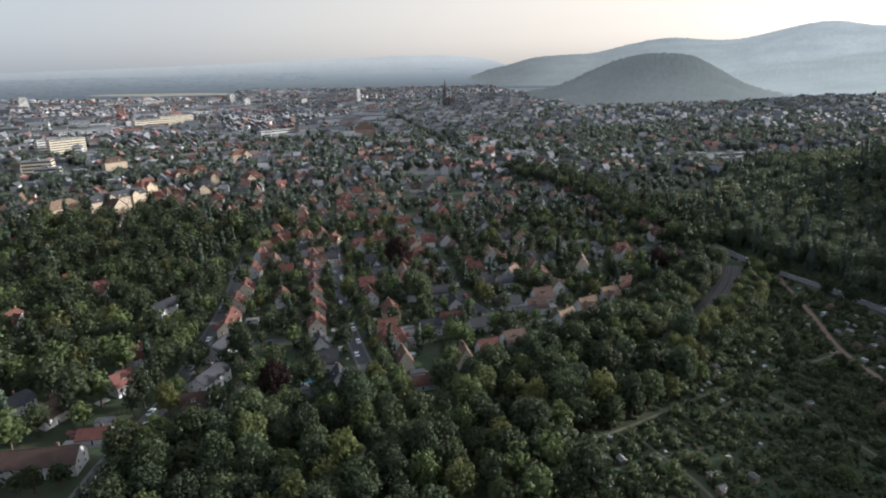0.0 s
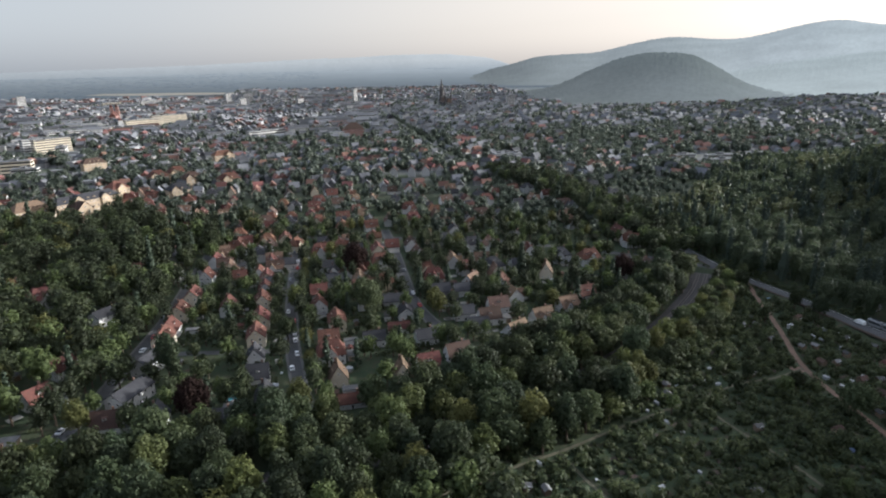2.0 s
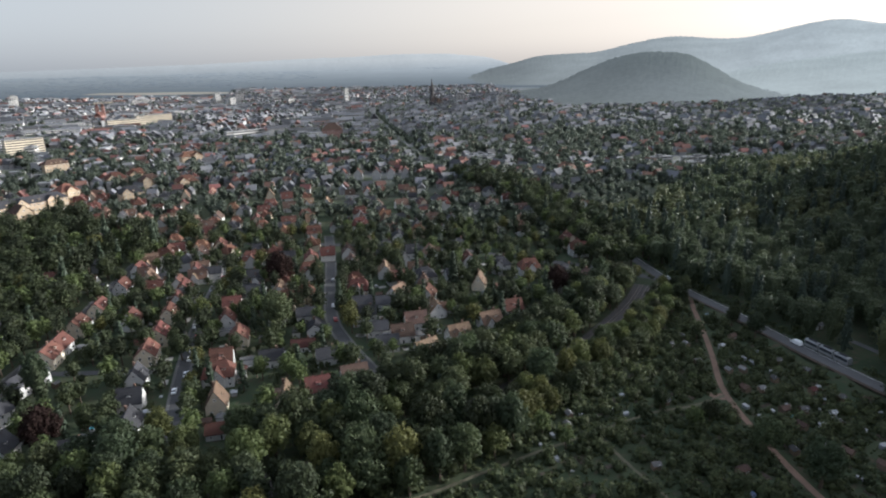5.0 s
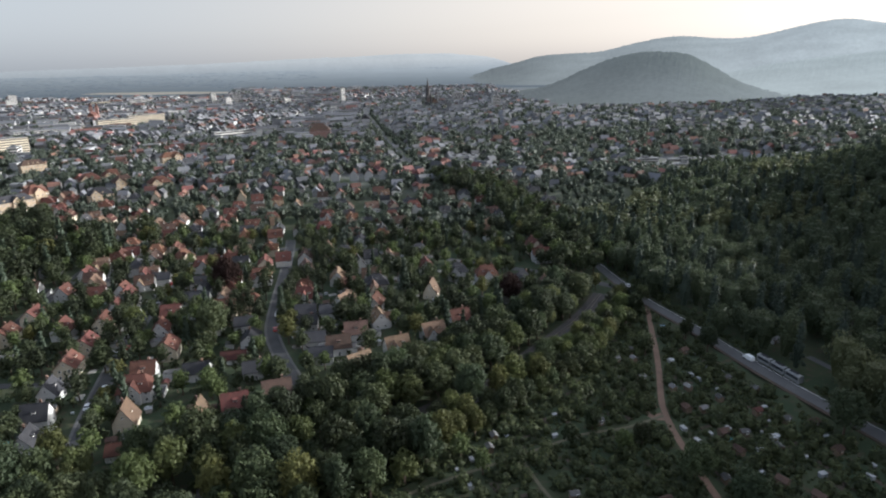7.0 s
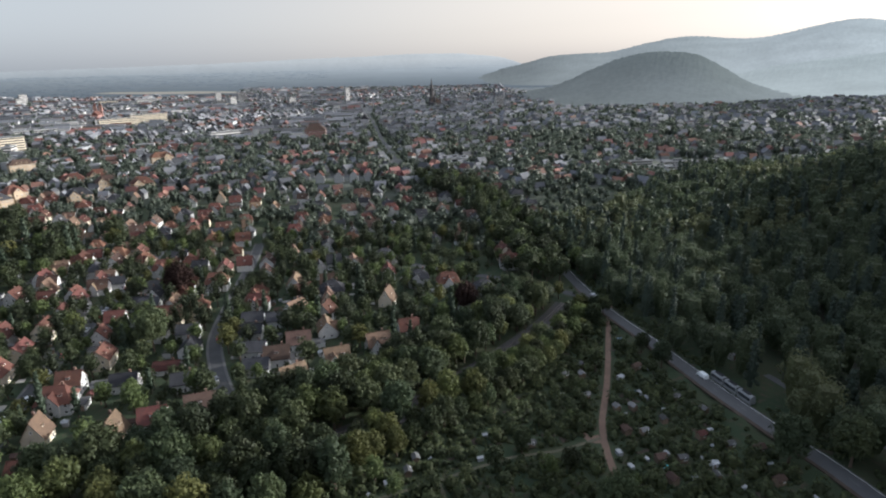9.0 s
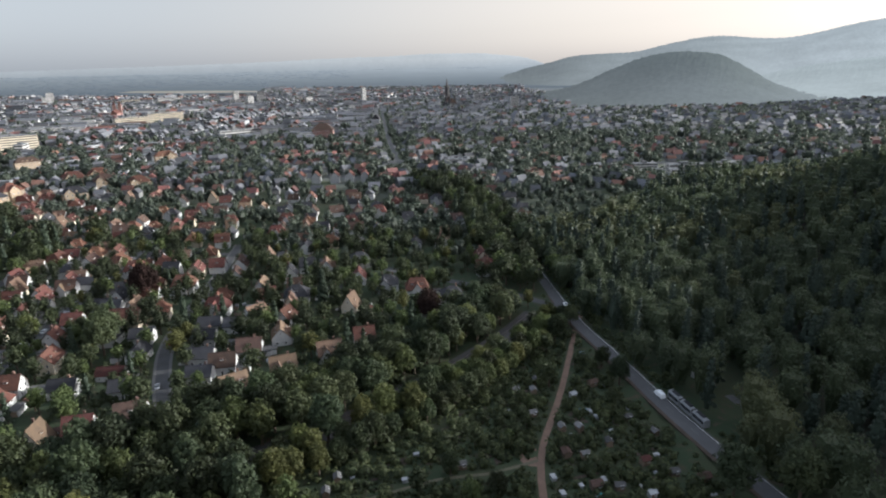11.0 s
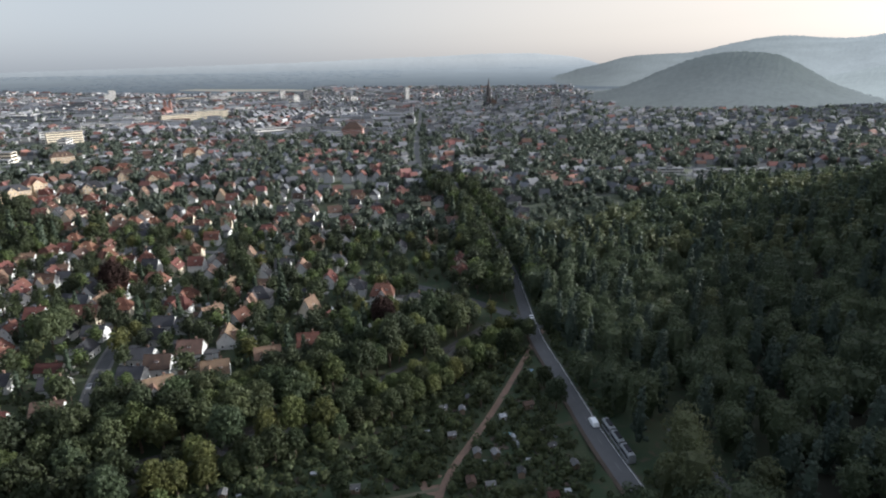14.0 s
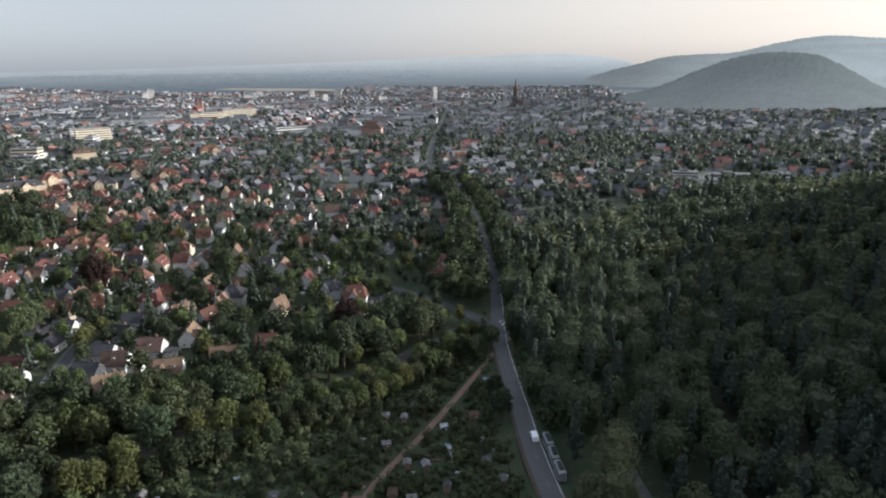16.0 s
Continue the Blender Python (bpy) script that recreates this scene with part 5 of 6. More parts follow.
def oriented(build, x, y, z, L, W, h, turn, slot=0):
    c, s = math.cos(turn), math.sin(turn)
    q = [(x + c * a - s * b, y + s * a + c * b) for a, b in ((-L / 2, -W / 2), (L / 2, -W / 2), (L / 2, W / 2), (-L / 2, W / 2))]
    build.add([(*p, z) for p in q] + [(*p, z + h) for p in q], [(4, 5, 6, 7), (0, 1, 5, 4), (1, 2, 6, 5), (2, 3, 7, 6), (3, 0, 4, 7)], slot)


for _ in range(1500):
    x, y = rg.uniform(15, 235), rg.uniform(92, 325)
    z = plot_zone(x, y)
    if z and not near_line(x, y, 1.5) and free(x, y, 1.2):
        t = radians(rg.choice([20, 110]) + rg.uniform(-5, 5))
        if rg.random() < (0.65 if z == "east" else 0.4):
            oriented(beds, x, y, hill_z(x, y) - 0.2, rg.uniform(1.5, 5), rg.uniform(0.9, 2.2), 0.34, t)
        else:
            oriented(lawnb, x, y, hill_z(x, y) - 0.2, rg.uniform(2.5, 6), rg.uniform(2, 4.5), 0.22 + rg.uniform(0, 0.03), t)
mass("garden_beds", beds, M["soil"], "dug brown vegetable beds in the allotment gardens", "garden beds")
mass("garden_lawns", lawnb, M["lawn"], "small mown lawns in the allotment gardens", "lawns")
# shrubs, berry bushes, hedges and low fruit trees
for _ in range(26000):
    x, y = rg.uniform(15, 240), rg.uniform(92, 335)
    z = plot_zone(x, y)
    if not z or near_line(x, y, 0.9):
        continue
    q = noise.noise((x * 0.06, y * 0.06, 2.0))
    if rg.random() > (0.85 if z == "south" else 0.9 if z == "west" else 0.8) + 0.7 * q:
        continue
    if not all((x - a) ** 2 + (y - b) ** 2 > (c * 0.9) ** 2 for a, b, c in TAKEN[-260:]):
        continue
    r = rg.choice([0.35, 0.4, 0.45, 0.5, 0.55, 0.6, 0.7, 0.8, 1.0, 1.3, 2.1]) * rg.uniform(0.75, 1.25)
    g = hill_z(x, y)
    leaf_tris(bush, rg, x, y, g + r * 0.75, r, int(9 + 11 * r), 0.28 + 0.15 * r, 0.95)
    if r > 0.6:
        bush.loft([ring(x, y, g - 0.1, r * 0.5, 5), ring(x, y, g + r * 0.7, r * 0.7, 5, .4), ring(x, y, g + r * 1.3, r * 0.35, 5)])
    if r > 2.2:
        leaf_tris(bush, rg, x + rg.uniform(-1, 1), y + rg.uniform(-1, 1), g + r * 1.6, r * 0.8, 30, 0.5)
# hedges round the house gardens
for _ in range(420):
    x, y = rg.uniform(-125, 110), rg.uniform(190, 340)
    if not west_of_rail(x + 18, y) or near_line(x, y, 0.5):
        continue
    t = radians(rg.choice([15, 105]))
    for k in range(rg.randint(4, 9)):
        px, py = x + math.cos(t) * k * 1.3, y + math.sin(t) * k * 1.3
        if near_line(px, py, 0.3) or not free(px, py, 0.2):
            break
        leaf_tris(bush, rg, px, py, 0.75, 0.95, 16, 0.42)
# scrub along the main road, under the wood's edge
for q, nxt in zip(MAINL[:70], MAINL[1:71]):
    t = (nxt - q).normalized()
    for k in range(8):
        o = rg.uniform(4.2, 8.6) if k < 7 else -rg.uniform(5.5, 8.5)
        c = q + Vector((t.y, -t.x)) * o + t * rg.uniform(-3, 3)
        r = rg.uniform(0.9, 2.3) if abs(o) > 7.5 else rg.uniform(0.7, 1.2)
        if free(c.x, c.y, 0.5) and not (257 - 13 < c.y < 257 + 13 and 3 < o < 8.6):
            leaf_tris(bush, rg, c.x, c.y, hill_z(c.x, c.y) + r * 0.8, r, int(14 + 9 * r), 0.4 + 0.12 * r)
            if r > 1.5:
                leaf_tris(bush, rg, c.x, c.y, hill_z(c.x, c.y) + r * 1.9, r * 0.8, 24, 0.6)
mass("garden_bushes", bush, M["bush"], "shrubs, hedges and berry bushes crowding the garden plots", "bushes")


# garages, patios and drives by the houses
def garage(x, y, turn):
    root = new("garage")
    root.matrix_basis = pose(x, y, 0, 0, 0, turn)
    part("wall", Build().box(-1.6, -2.9, -0.4, 1.6, 2.9, 2.4), M["white"], root)
    part("roof", Build().box(-1.75, -3.05, 2.4, 1.75, 3.05, 2.62), M["felt"], root)
    part("door", Build().box(-1.25, -2.96, 0.0, 1.25, -2.86, 2.1), M["wood"], root)
    tagged(root, "small white flat-roofed garage beside a house", "garage", group="garages")
    TAKEN.append((x, y, 2.5))


HOUSES_NEAR = [r for rows in (ROW_EAST, ROW_B, ROW_A, ROW_C, YARD, MIDDLE, CENTRE) for r in rows]
ng = 0
for kind, hx, hy, turn in HOUSES_NEAR:
    for k in range(3):
        a = radians(turn + rg.choice([0, 90, 180, 270]))
        d = rg.uniform(7.5, 10)
        x, y = hx + d * math.cos(a), hy + d * math.sin(a)
        if near_line(x, y, 0.8):
            continue
        if k == 0 and ng < 45 and free(x, y, 2.0):
            garage(x, y, turn + rg.choice([0, 90]))
            ng += 1
        elif free(x, y, 0.3):
            b = Build()
            oriented(b, 0, 0, -0.2, rg.uniform(2.5, 5), rg.uniform(2, 4), 0.3, 0)
            ob = new("patio", b.mesh("patio", [M["patio"]]))
            ob.matrix_world = pose(x, y, 0, 0, 0, turn)
            tagged(ob, "pale paved patio in a house garden", "patio", kind="structure")


# loose bright things on the plots
def sheet_thing(name, x, y, L, W, h, turn, material, label, category):
    b = Build()
    z = hill_z(x, y)
    t = radians(turn)
    oriented(b, 0, 0, -0.1, L, W, h, 0)
    b.add([(-L / 2 - 0.1, -W / 2 - 0.1, h), (L / 2 + 0.1, -W / 2 - 0.1, h), (L / 2 + 0.1, W / 2 + 0.1, h + 0.15), (-L / 2 - 0.1, W / 2 + 0.1, h + 0.15)], [(0, 1, 2, 3)])
    ob = new(name, b.mesh(name, [material]))
    ob.matrix_world = pose(x, y, z, 0, 0, turn)
    return tagged(ob, label, category)


k = 0
for _ in range(900):
    x, y = rg.uniform(30, 232), rg.uniform(95, 320)
    z = plot_zone(x, y)
    if not z or near_line(x, y, 1.2) or not free(x, y, 1.0) or (z == "south" and rg.random() < 0.85) or (z == "west" and rg.random() < 0.75):
        continue
    kind = rg.random()
    if kind < 0.45:
        sheet_thing("cold_frame", x, y, rg.uniform(0.8, 2.0), rg.uniform(0.5, 1.0), rg.uniform(0.3, 0.8), rg.choice([20, 110]) + rg.uniform(-9, 9), M["tin"], "pale plastic cold frame on a garden plot", "cold frame")
    elif kind < 0.55:
        sheet_thing("tarpaulin", x, y, rg.uniform(1.4, 3), rg.uniform(1, 2), rg.uniform(0.3, 0.9), rg.uniform(0, 90), M["tarp"], "coloured tarpaulin over a stack on a plot", "tarpaulin")
    else:
        sheet_thing("greenhouse", x, y, rg.uniform(1.4, 2.2), rg.uniform(0.9, 1.4), rg.uniform(1.0, 1.6), rg.choice([20, 110]), M["tin"], "small pale greenhouse on an allotment plot", "greenhouse")
    TAKEN.append((x, y, 1.2))
    k += 1
    if k >= 110:
        break


# sheds and paved corners in the house gardens
ns = 0
for kind, hx, hy, turn in HOUSES_NEAR:
    for k in range(3):
        a, d = rg.uniform(0, 6.28), rg.uniform(9, 14)
        x, y = hx + d * math.cos(a), hy + d * math.sin(a)
        if near_line(x, y, 1.5) or not free(x, y, 1.6) or not west_of_rail(x + 20, y):
            continue
        if k < 2 and ns < 70:
            shed(rg.choice([0, 1, 2, 3, 4]), x, y, turn + rg.choice([0, 90]))
            ns += 1
        else:
            sheet_thing("cold_frame", x, y, rg.uniform(0.9, 2.2), rg.uniform(0.6, 1.1), rg.uniform(0.4, 1.1), turn, M["tin"], "pale plastic cold frame in a house garden", "cold frame")
            TAKEN.append((x, y, 1.2))


# ---- pools and garden walls by the houses ----
def pool(x, y, r):
    root = new("garden_pool")
    root.matrix_basis = pose(x, y, 0)
    part("rim", Build().loft([ring(0, 0, -0.2, r, 18), ring(0, 0, 0.9, r, 18), ring(0, 0, 0.9, r - 0.15, 18), ring(0, 0, 0.6, r - 0.15, 18)], cap=False), M["tin"], root)
    part("water", Build().loft([ring(0, 0, 0.5, r - 0.16, 18), ring(0, 0, 0.75, r - 0.16, 18)]), M["pool"], root, "bright turquoise pool water")
    tagged(root, "round turquoise garden pool beside a white house", "pool")


for x, y, r in ((-58, 213, 2.0), (-60.5, 211, 1.4), (178, 216, 1.3), (188, 226, 1.1)):
    pool(x, y, r)


# ---- vehicles ----
def wheel_at(root, x, y, r):
    b = Build()
    b.loft([[(x + p, y - 0.11, z + r) for p, _, z in [(r * math.cos(a), 0, r * math.sin(a)) for a in np.linspace(0, 2 * math.pi, 11)[:-1]]],
            [(x + p, y + 0.11, z + r) for p, _, z in [(r * math.cos(a), 0, r * math.sin(a)) for a in np.linspace(0, 2 * math.pi, 11)[:-1]]]])
    return part("wheel", b, M["tyre"], root)


def car(paint, label, L=4.3, W=1.75, H=1.45, van=False):
    root = new("van" if van else "car")
    h = L / 2
    hood = 0.86 if not van else 1.0
    prof = [(-h, 0.35), (-h + 0.05, 0.95 if not van else 1.2), (-h * 0.62, 1.0 if not van else H * 0.95), (h * 0.35, 1.0 if not van else H * 0.95), (h * 0.9, hood), (h, 0.6), (h, 0.35)]
    b = Build().loft([[(x, -W / 2, z) for x, z in prof], [(x, W / 2, z) for x, z in prof]])
    part("body", b, paint, root)
    if van:
        roof = [(-h + 0.05, H * 0.9), (-h + 0.15, H), (h * 0.45, H), (h * 0.78, 1.25), (h * 0.78, 1.0), (-h + 0.05, 1.0)]
    else:
        roof = [(-h * 0.72, 0.95), (-h * 0.5, H - 0.05), (h * 0.08, H), (h * 0.42, 0.98)]
    part("cabin", Build().loft([[(x, -W / 2 + 0.12, z) for x, z in roof], [(x, W / 2 - 0.12, z) for x, z in roof]]), paint if van else M["glass"], root)
    if not van:
        part("roof_panel", Build().box(-h * 0.48, -W / 2 + 0.15, H - 0.04, h * 0.08, W / 2 - 0.15, H + 0.03), paint, root)
    else:
        part("windscreen", Build().add([(h * 0.47, -W / 2 + 0.2, H - 0.08), (h * 0.47, W / 2 - 0.2, H - 0.08), (h * 0.80, W / 2 - 0.2, 1.2), (h * 0.80, -W / 2 + 0.2, 1.2)], [(0, 3, 2, 1)]), M["glass"], root)
    for sx in (-0.62, 0.62):
        for sy in (-1, 1):
            wheel_at(root, sx * h, sy * (W / 2 - 0.05), 0.32)
    for sy in (-1, 1):
        part("headlight", Build().box(h - 0.04, sy * W * 0.36 - 0.16, 0.62, h + 0.03, sy * W * 0.36 + 0.16, 0.78), M["frame"], root)
    return tagged(root, label, "van" if van else "car", group="" if van else "parked cars")


CARS = [car(M["carpaint"], "grey car parked at the kerb of a street"), car(M["carwhite"], "white car parked at the kerb of a street"), car(M["carred"], "red car parked at the kerb of a street")]
used = [False] * 3
rv = random.Random(3)
for pts in (STREET_A, STREET_B, STREET_C):
    ln = smooth_line(pts[:6], 6.5)
    for i in range(1, len(ln) - 1):
        if rv.random() < 0.62:
            continue
        t = (ln[i + 1] - ln[i]).normalized()
        r = Vector((t.y, -t.x)) * rv.choice([-1.5, 1.5])
        c = rv.choice([0, 0, 0, 1, 1, 2])
        m = pose(ln[i].x + r.x, ln[i].y + r.y, 0.06, 0, 0, math.degrees(math.atan2(t.y, t.x)))
        if not used[c]:
            CARS[c].matrix_basis = m
            used[c] = True
        else:
            copy_thing(CARS[c], m)
copy_thing(CARS[1], pose(181.0, 356, 0.06 + hill_z(181, 356), 0, 0, 102))
van = car(M["carwhite"], "white van on the main road beside the wood", 4.7, 1.85, 1.95, van=True)
van.matrix_basis = pose(205.4, 266.5, 0.06 + hill_z(205.4, 266.5), 0, 0, 108)


def tram(x, y, turn):
    """A low articulated tram of several sections on the track beside the road."""
    root = new("tram")
    root.matrix_basis = pose(x, y, 0.1 + hill_z(x, y), 0, 0, turn)
    for i in range(3):
        a = -10.2 + i * 6.8
        sec = part("carriage", Build().loft([[(a + s, y0, z) for y0, z in ((-1.1, 0.3), (-1.15, 1.2), (-1.1, 2.7), (-0.7, 3.1), (0.7, 3.1), (1.1, 2.7), (1.15, 1.2), (1.1, 0.3))] for s in (0, 6.3)]), M["tram"], root)
        for s in (-1, 1):
            part("window_strip", Build().box(a + 0.4, min(s * 1.11, s * 1.18), 1.35, a + 5.9, max(s * 1.11, s * 1.18), 2.45), M["glass"], sec)
        part("roof_box", Build().box(a + 1.5, -0.6, 3.05, a + 5.0, 0.6, 3.5), M["tile_grey"], sec, "dark grey roof equipment box")
        if i < 2:
            part("bellows", Build().box(a + 6.3, -1.05, 0.4, a + 6.8, 1.05, 3.2), M["tyre"], root, "black rubber bellows")
    tagged(root, "grey articulated tram beside the main road", "tram")


tram(212.1, 256.6, 109.0)
shed(3, 222, 281, 25)


# ---- larger buildings that stand out in the town ----
def town_block(name, x, y, turn, L, W, h, floors, wall, label, category="building", roof="flat", glassy=False, gables=(), dormers=0):
    root = new(name)
    root.matrix_basis = pose(x, y, ground_z(x, y), 0, 0, turn)
    part("wall", Build().box(-L / 2, -W / 2, -1, L / 2, W / 2, h), wall, root)
    if roof == "flat":
        part("roof", Build().box(-L / 2 - 0.3, -W / 2 - 0.3, h, L / 2 + 0.3, W / 2 + 0.3, h + 0.5).box(-L * 0.18, -W * 0.2, h + 0.5, L * 0.06, W * 0.2, h + 2.6), M["cityflat"], root)
    else:
        part("roof", roof_solid(-L / 2 - 0.4, L / 2 + 0.4, W * 0.45, W * 0.45, h + W * 0.4, W / 2 + 0.5, h - 0.1), roof, root)
    for off, gw in gables:
        # a gabled bay that stands out of the front
        y0, y1, zg = -W / 2 - 1.6, 0.0, h + gw * 0.55
        g = Build().add([(off - gw / 2, y0, -1), (off + gw / 2, y0, -1), (off + gw / 2, y0, h + 0.6), (off, y0, zg), (off - gw / 2, y0, h + 0.6),
                         (off - gw / 2, y1, -1), (off + gw / 2, y1, -1), (off + gw / 2, y1, h + 0.6), (off, y1, zg), (off - gw / 2, y1, h + 0.6)],
                        [(0, 1, 2, 3, 4), (1, 6, 7, 2), (5, 0, 4, 9)])
        bay = part("gable_bay", g, wall, root)
        t = Build()
        for s in (-1, 1):
            top = [(off + s * (gw / 2 + 0.4), y0 - 0.4, h + 0.35), (off, y0 - 0.4, zg + 0.2), (off, y1, zg + 0.2), (off + s * (gw / 2 + 0.4), y1, h + 0.35)]
            t.add(top + [(p[0], p[1], p[2] + 0.25) for p in top], [(0, 1, 2, 3), (7, 6, 5, 4), (0, 4, 5, 1), (3, 2, 6, 7), (0, 3, 7, 4)])
        part("bay_roof", t, roof, bay)
        for f in range(floors + 1):
            for px in (-gw * 0.25, gw * 0.25) if f < floors else (0,):
                window(root, "plain", off + px, y0 - 0.01, h * (f + 0.3) / floors, 0)
    for k in range(dormers):
        dx = (k + 0.5) * (L - W * 0.9) / dormers - (L - W * 0.9) / 2
        if all(abs(dx - off) > gw / 2 + 1 for off, gw in gables):
            dy = -W / 2 + 1.3
            d = Build().box(dx - 0.8, dy, h + 0.3, dx + 0.8, dy + 3.2, h + 2.3).box(dx - 1.0, dy - 0.2, h + 2.3, dx + 1.0, dy + 3.6, h + 2.5, 1)
            part("dormer", d, [wall, roof], root)
    if roof != "flat":
        for f in range(floors):
            z = h * (f + 0.3) / floors
            for i in range(int(L / 3.4)):
                px = -L / 2 + L * (i + 0.5) / int(L / 3.4)
                if all(abs(px - off) > gw / 2 + 0.7 for off, gw in gables):
                    window(root, "plain", px, -W / 2 - 0.01, z, 0)
            for i in range(int(W / 3.6)):
                py = -W / 2 + W * (i + 0.5) / int(W / 3.6)
                window(root, "plain", L / 2 + 0.01, py, z, 90)
        return tagged(root, label, category)
    for f in range(floors):
        z = h * (f + 0.35) / floors
        for s in (-1, 1):
            part("window_band", Build().box(-L / 2 + 1, min(s * (W / 2 - 0.1), s * (W / 2 + 0.05)), z, L / 2 - 1, max(s * (W / 2 - 0.1), s * (W / 2 + 0.05)), z + h / floors * (0.6 if glassy else 0.42)), M["glass"], root)
            part("window_band", Build().box(min(s * (L / 2 - 0.1), s * (L / 2 + 0.05)), -W / 2 + 1, z, max(s * (L / 2 - 0.1), s * (L / 2 + 0.05)), W / 2 - 1, z + h / floors * 0.4), M["glass"], root)
    return tagged(root, label, category)


W_, C_, G_ = M["townwhite"], M["cream"], M["greywall"]
for args in [(-655, 1342, 49, 77, 16, 20, 5, C_), (-667, 1488, 49, 82, 15, 18, 5, C_), (-612, 962, 52, 52, 15, 22, 6, C_), (-648, 985, 52, 50, 14, 20, 5, W_), (-560, 905, 115, 30, 13, 16, 4, W_),
             (-520, 752, 20, 34, 15, 17, 4, C_), (-485, 716, 20, 28, 12, 13, 3, W_), (-715, 1172, 49, 75, 14, 14, 4, W_), (-318, 1115, 46, 72, 14, 13, 3, W_), (-680, 1920, 25, 34, 16, 26, 7, W_),
             (-478, 2010, 50, 22, 12, 24, 6, W_), (-655, 1902, 45, 40, 14, 16, 4, C_), (-690, 2150, 20, 26, 16, 38, 10, W_), (63, 1974, 10, 26, 18, 30, 8, W_), (168, 1682, 15, 20, 14, 34, 9, W_),
             (-1500, 2170, 45, 26, 16, 30, 8, W_), (-1610, 2330, 45, 24, 16, 40, 11, W_), (-1180, 2170, 40, 60, 14, 18, 5, C_), (-1060, 2210, 40, 70, 15, 20, 5, W_), (-800, 1480, 40, 60, 13, 12, 3, W_), (-690, 1250, 45, 44, 13, 13, 4, C_)]:
    x, y, turn, L, W, h, fl, wl_ = args
    town_block("apartment_block", x, y, turn, L, W, h, fl, wl_, "pale flat-roofed apartment block with rows of windows", "apartment block")
town_block("tower_block", -676, 1916, 45, 15, 15, 48, 14, W_, "tall pale grey-green office tower over the town", "tower block")
town_block("tower_block", -632, 1918, 45, 17, 14, 34, 10, W_, "white tower block beside a taller one", "tower block")
town_block("tower_block", -302, 2020, 45, 13, 11, 50, 14, W_, "slender pale tower block over the town", "tower block")
for x, y, L, W, h in ((345, 757, 40, 10, 6), (368, 735, 10, 28, 6), (335, 728, 30, 9, 5), (388, 762, 24, 10, 7), (305, 770, 26, 9, 5)):
    town_block("school_building", x, y, 8, L, W, h, 2, W_, "flat-roofed white school building among trees", "school")
for x, y, L in ((478, 772, 36), (530, 815, 46)):
    town_block("hall", x, y, 30, L, 12, 6, 1, W_, "long white hall with a flat pale roof", "hall")
for x, y, t in ((78, 800, 100), (90, 806, 100), (101, 801, 100)):
    town_block("hall", x, y, t, 22, 12, 7, 1, W_, "white hall with a pale roof in the town", "hall")
# long institution with a corner pavilion
town_block("institution", -306, 536, 62, 58, 13, 12.0, 3, M["buff"], "long buff institution building with a dark hipped roof and dormers", "building", M["tile_grey"], gables=((-10, 9), (14, 7)), dormers=9)
town_block("institution", -286, 494, 62, 16, 15, 13, 3, M["buff"], "buff corner wing with a broad gable front", "building", M["tile_brown"], gables=((0, 11),))
town_block("institution", -342, 512, 62, 30, 16, 9, 2, M["buff"], "low buff side wing with a tan tile roof", "building", M["tile_tan"], dormers=4)
town_block("institution", -300, 577, 62, 17, 16, 14, 3, M["buff"], "buff corner pavilion with an orange hipped roof", "building", M["tile_orange"], gables=((0, 8),), dormers=2)
town_block("concert_hall", -152, 1068, 12, 34, 26, 17, 3, M["redwall"], "large dark red-brown hall above the town's roofs", "hall", M["tile_brown"])
town_block("apartment_block", -418, 742, 50, 26, 13, 15, 4, M["buff"], "cream apartment block with a low tiled roof", "apartment block", M["tile_brown"], dormers=3)
town_block("town_villa", -287, 818, 40, 26, 14, 11, 3, M["buff"], "long buff villa with an orange tile roof", "villa", M["tile_orange"], gables=((6, 8),), dormers=3)
for x, y, r in ((-302, 664, "tile_red"), (-292, 690, "tile_orange"), (-244, 585, "tile_grey"), (-258, 650, "tile_brown"), (-215, 640, "tile_red")):
    town_block("town_villa", x, y, 38, 21, 15, 10, 3, M["buff"], "large buff town villa with a gabled front and tiled roof", "villa", M[r], gables=((-4, 8),), dormers=2)
# a row of gabled town houses facing the suburb
for i in range(6):
    ob = house(11, 10, 9, 5.5, G_, M["tile_red"], dormers=0, detail=1, storeys=4, label="tall grey-plastered town house with a steep red gable")
    ob.matrix_basis = pose(-76 + i * 15.5 + (4 if i > 2 else 0), 676 + i * 2.2, 0, 0, 0, 95) @ Matrix.Diagonal((0.85, 0.85, 0.85, 1))


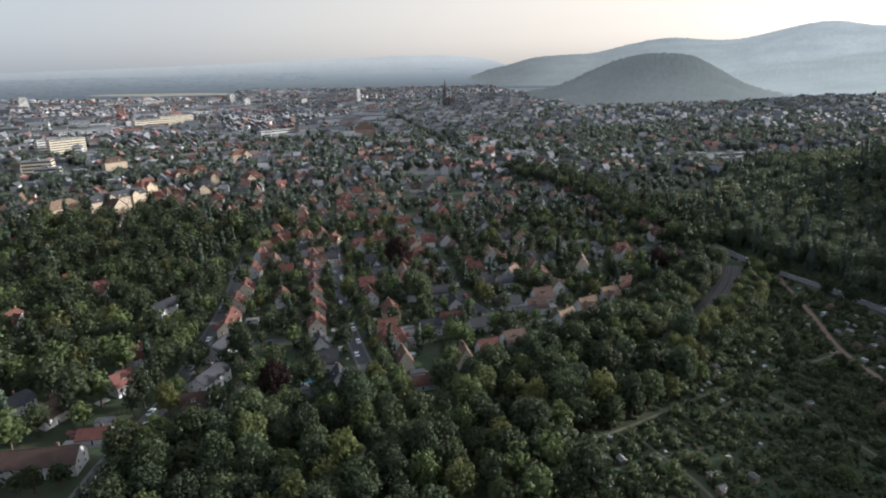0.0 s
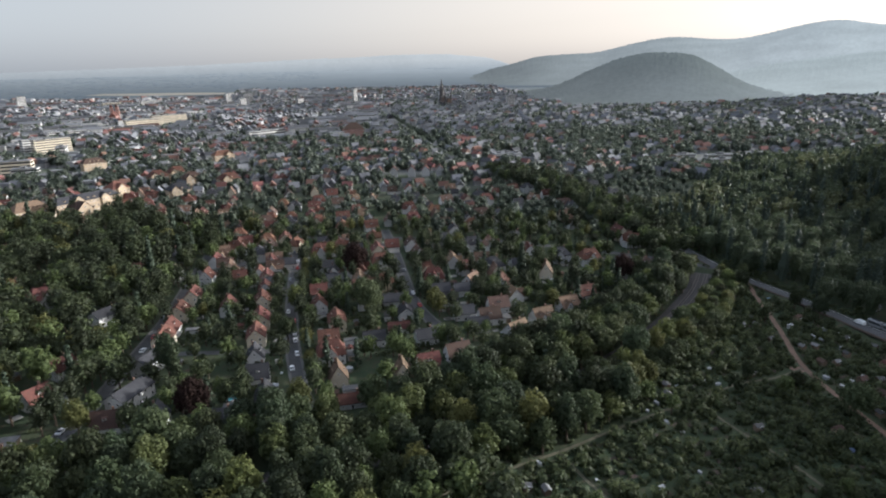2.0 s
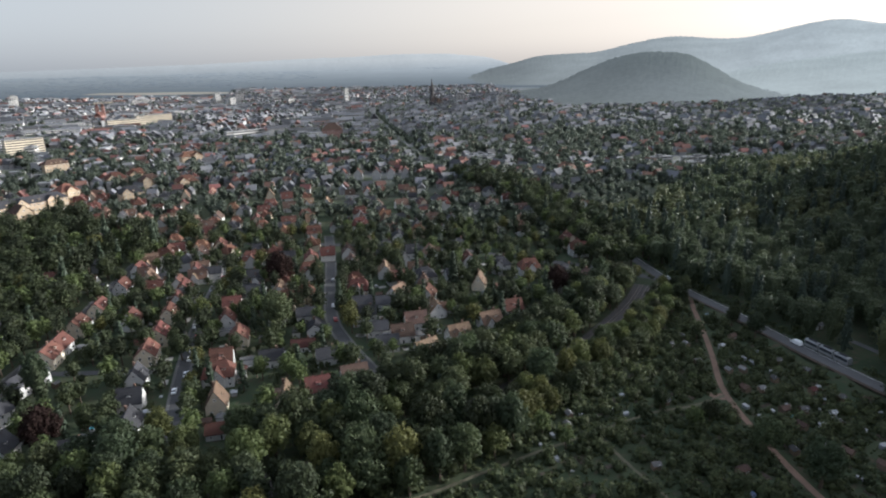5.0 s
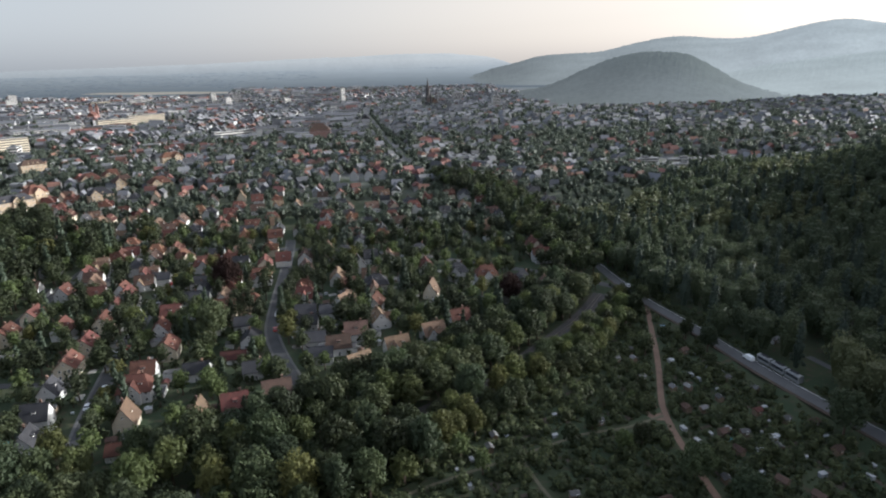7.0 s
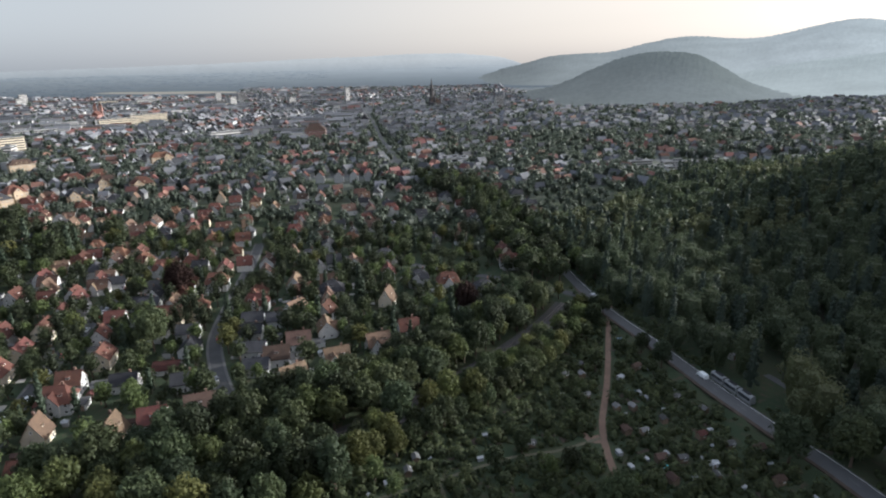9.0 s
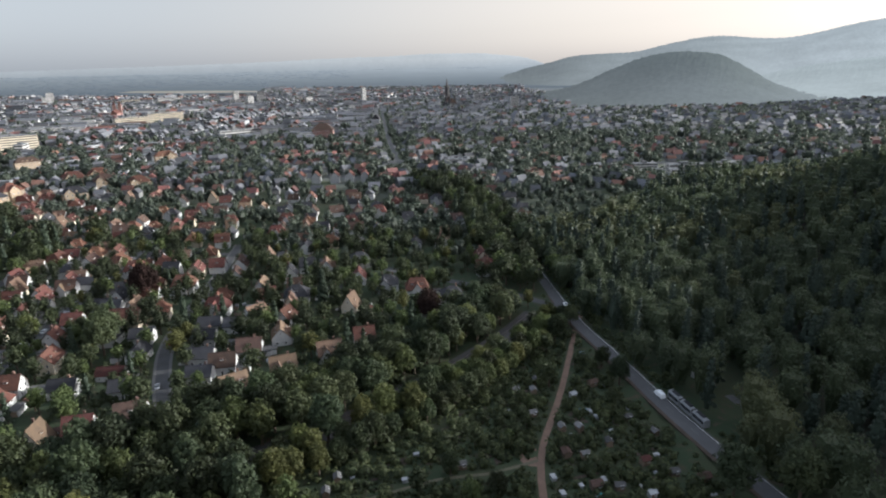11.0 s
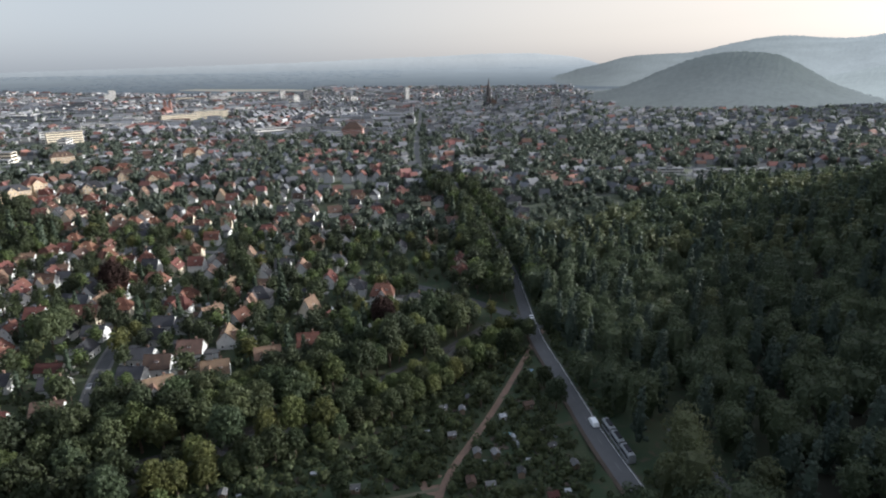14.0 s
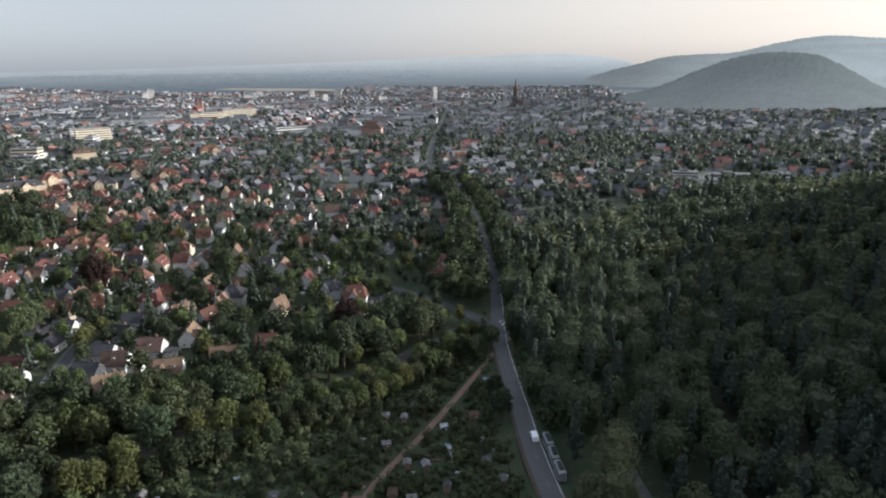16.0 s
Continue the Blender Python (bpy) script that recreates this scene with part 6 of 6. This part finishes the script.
def church(x, y, turn, tower, wall, roof, label, twin=False):
    root = new("church")
    root.matrix_basis = pose(x, y, ground_z(x, y), 0, 0, turn)
    part("nave", Build().box(-8, 0, -1, 8, 44, tower * 0.3), wall, root)
    part("roof", Build().loft([[(-8.5, 0, tower * 0.3), (8.5, 0, tower * 0.3), (0, 0, tower * 0.3 + 9)], [(-8.5, 44.5, tower * 0.3), (8.5, 44.5, tower * 0.3), (0, 44.5, tower * 0.3 + 9)]]), roof, root)
    for sx in ((-6.5, 6.5) if twin else (0,)):
        t = part("tower", Build().box(sx - 3.6, -6, -1, sx + 3.6, 1.2, tower * 0.78), wall, root)
        part("spire", Build().loft([ring(sx, -2.4, tower * 0.78, 4.6, 8, 0.39), ring(sx, -2.4, tower * 0.86, 2.4, 8, 0.39), ring(sx, -2.4, tower, 0.2, 8, 0.39)]), roof, t)
    return tagged(root, label, "church")


church(-850, 1586, 200, 43, M["redwall"], M["tile_red"], "red sandstone church with two square towers", twin=True)
church(-120, 1345, 190, 42, M["greywall"], M["tile_grey"], "grey town church with a slim pointed steeple")


def minster(x, y):
    root = new("minster")
    root.matrix_basis = pose(x, y, 0, 0, 0, 200) @ Matrix.Diagonal((0.92, 0.92, 0.89, 1))
    s = M["spire"]
    t = part("tower", Build().loft([ring(0, 0, -1, 9.5, 4, .785), ring(0, 0, 30, 9.0, 4, .785), ring(0, 0, 32, 7.6, 4, .785), ring(0, 0, 36, 7.0, 4, .785)]), s, root)
    part("belfry", Build().loft([ring(0, 0, 36, 6.4, 8, .39), ring(0, 0, 55, 5.8, 8, .39)]), s, t)
    part("spire", Build().loft([ring(0, 0, 55, 5.6, 8, .39), ring(0, 0, 72, 2.6, 8, .39), ring(0, 0, 88, 0.3, 8, .39)]), s, t)
    for k in range(8):
        a = .39 + k * math.pi / 4
        part("pinnacle", Build().loft([ring(6.2 * math.cos(a), 6.2 * math.sin(a), 50, 0.7, 4), ring(6.2 * math.cos(a), 6.2 * math.sin(a), 56, 0.6, 4), ring(6.2 * math.cos(a), 6.2 * math.sin(a), 62, 0.1, 4)]), s, t)
    part("nave", Build().box(-13, 6, -1, 13, 70, 17), s, root)
    part("roof", Build().loft([[(-8, 6, 17), (8, 6, 17), (0, 6, 30)], [(-8, 70, 17), (8, 70, 17), (0, 70, 30)]]), M["tile_brown"], root)
    for sx in (-9, 9):
        part("choir_turret", Build().loft([ring(sx, 62, 0, 3, 8), ring(sx, 62, 36, 2.6, 8), ring(sx, 62, 50, 0.2, 8)]), s, root)
    return tagged(root, "dark sandstone minster with a tall openwork spire", "church")


minster(-18, 1825)
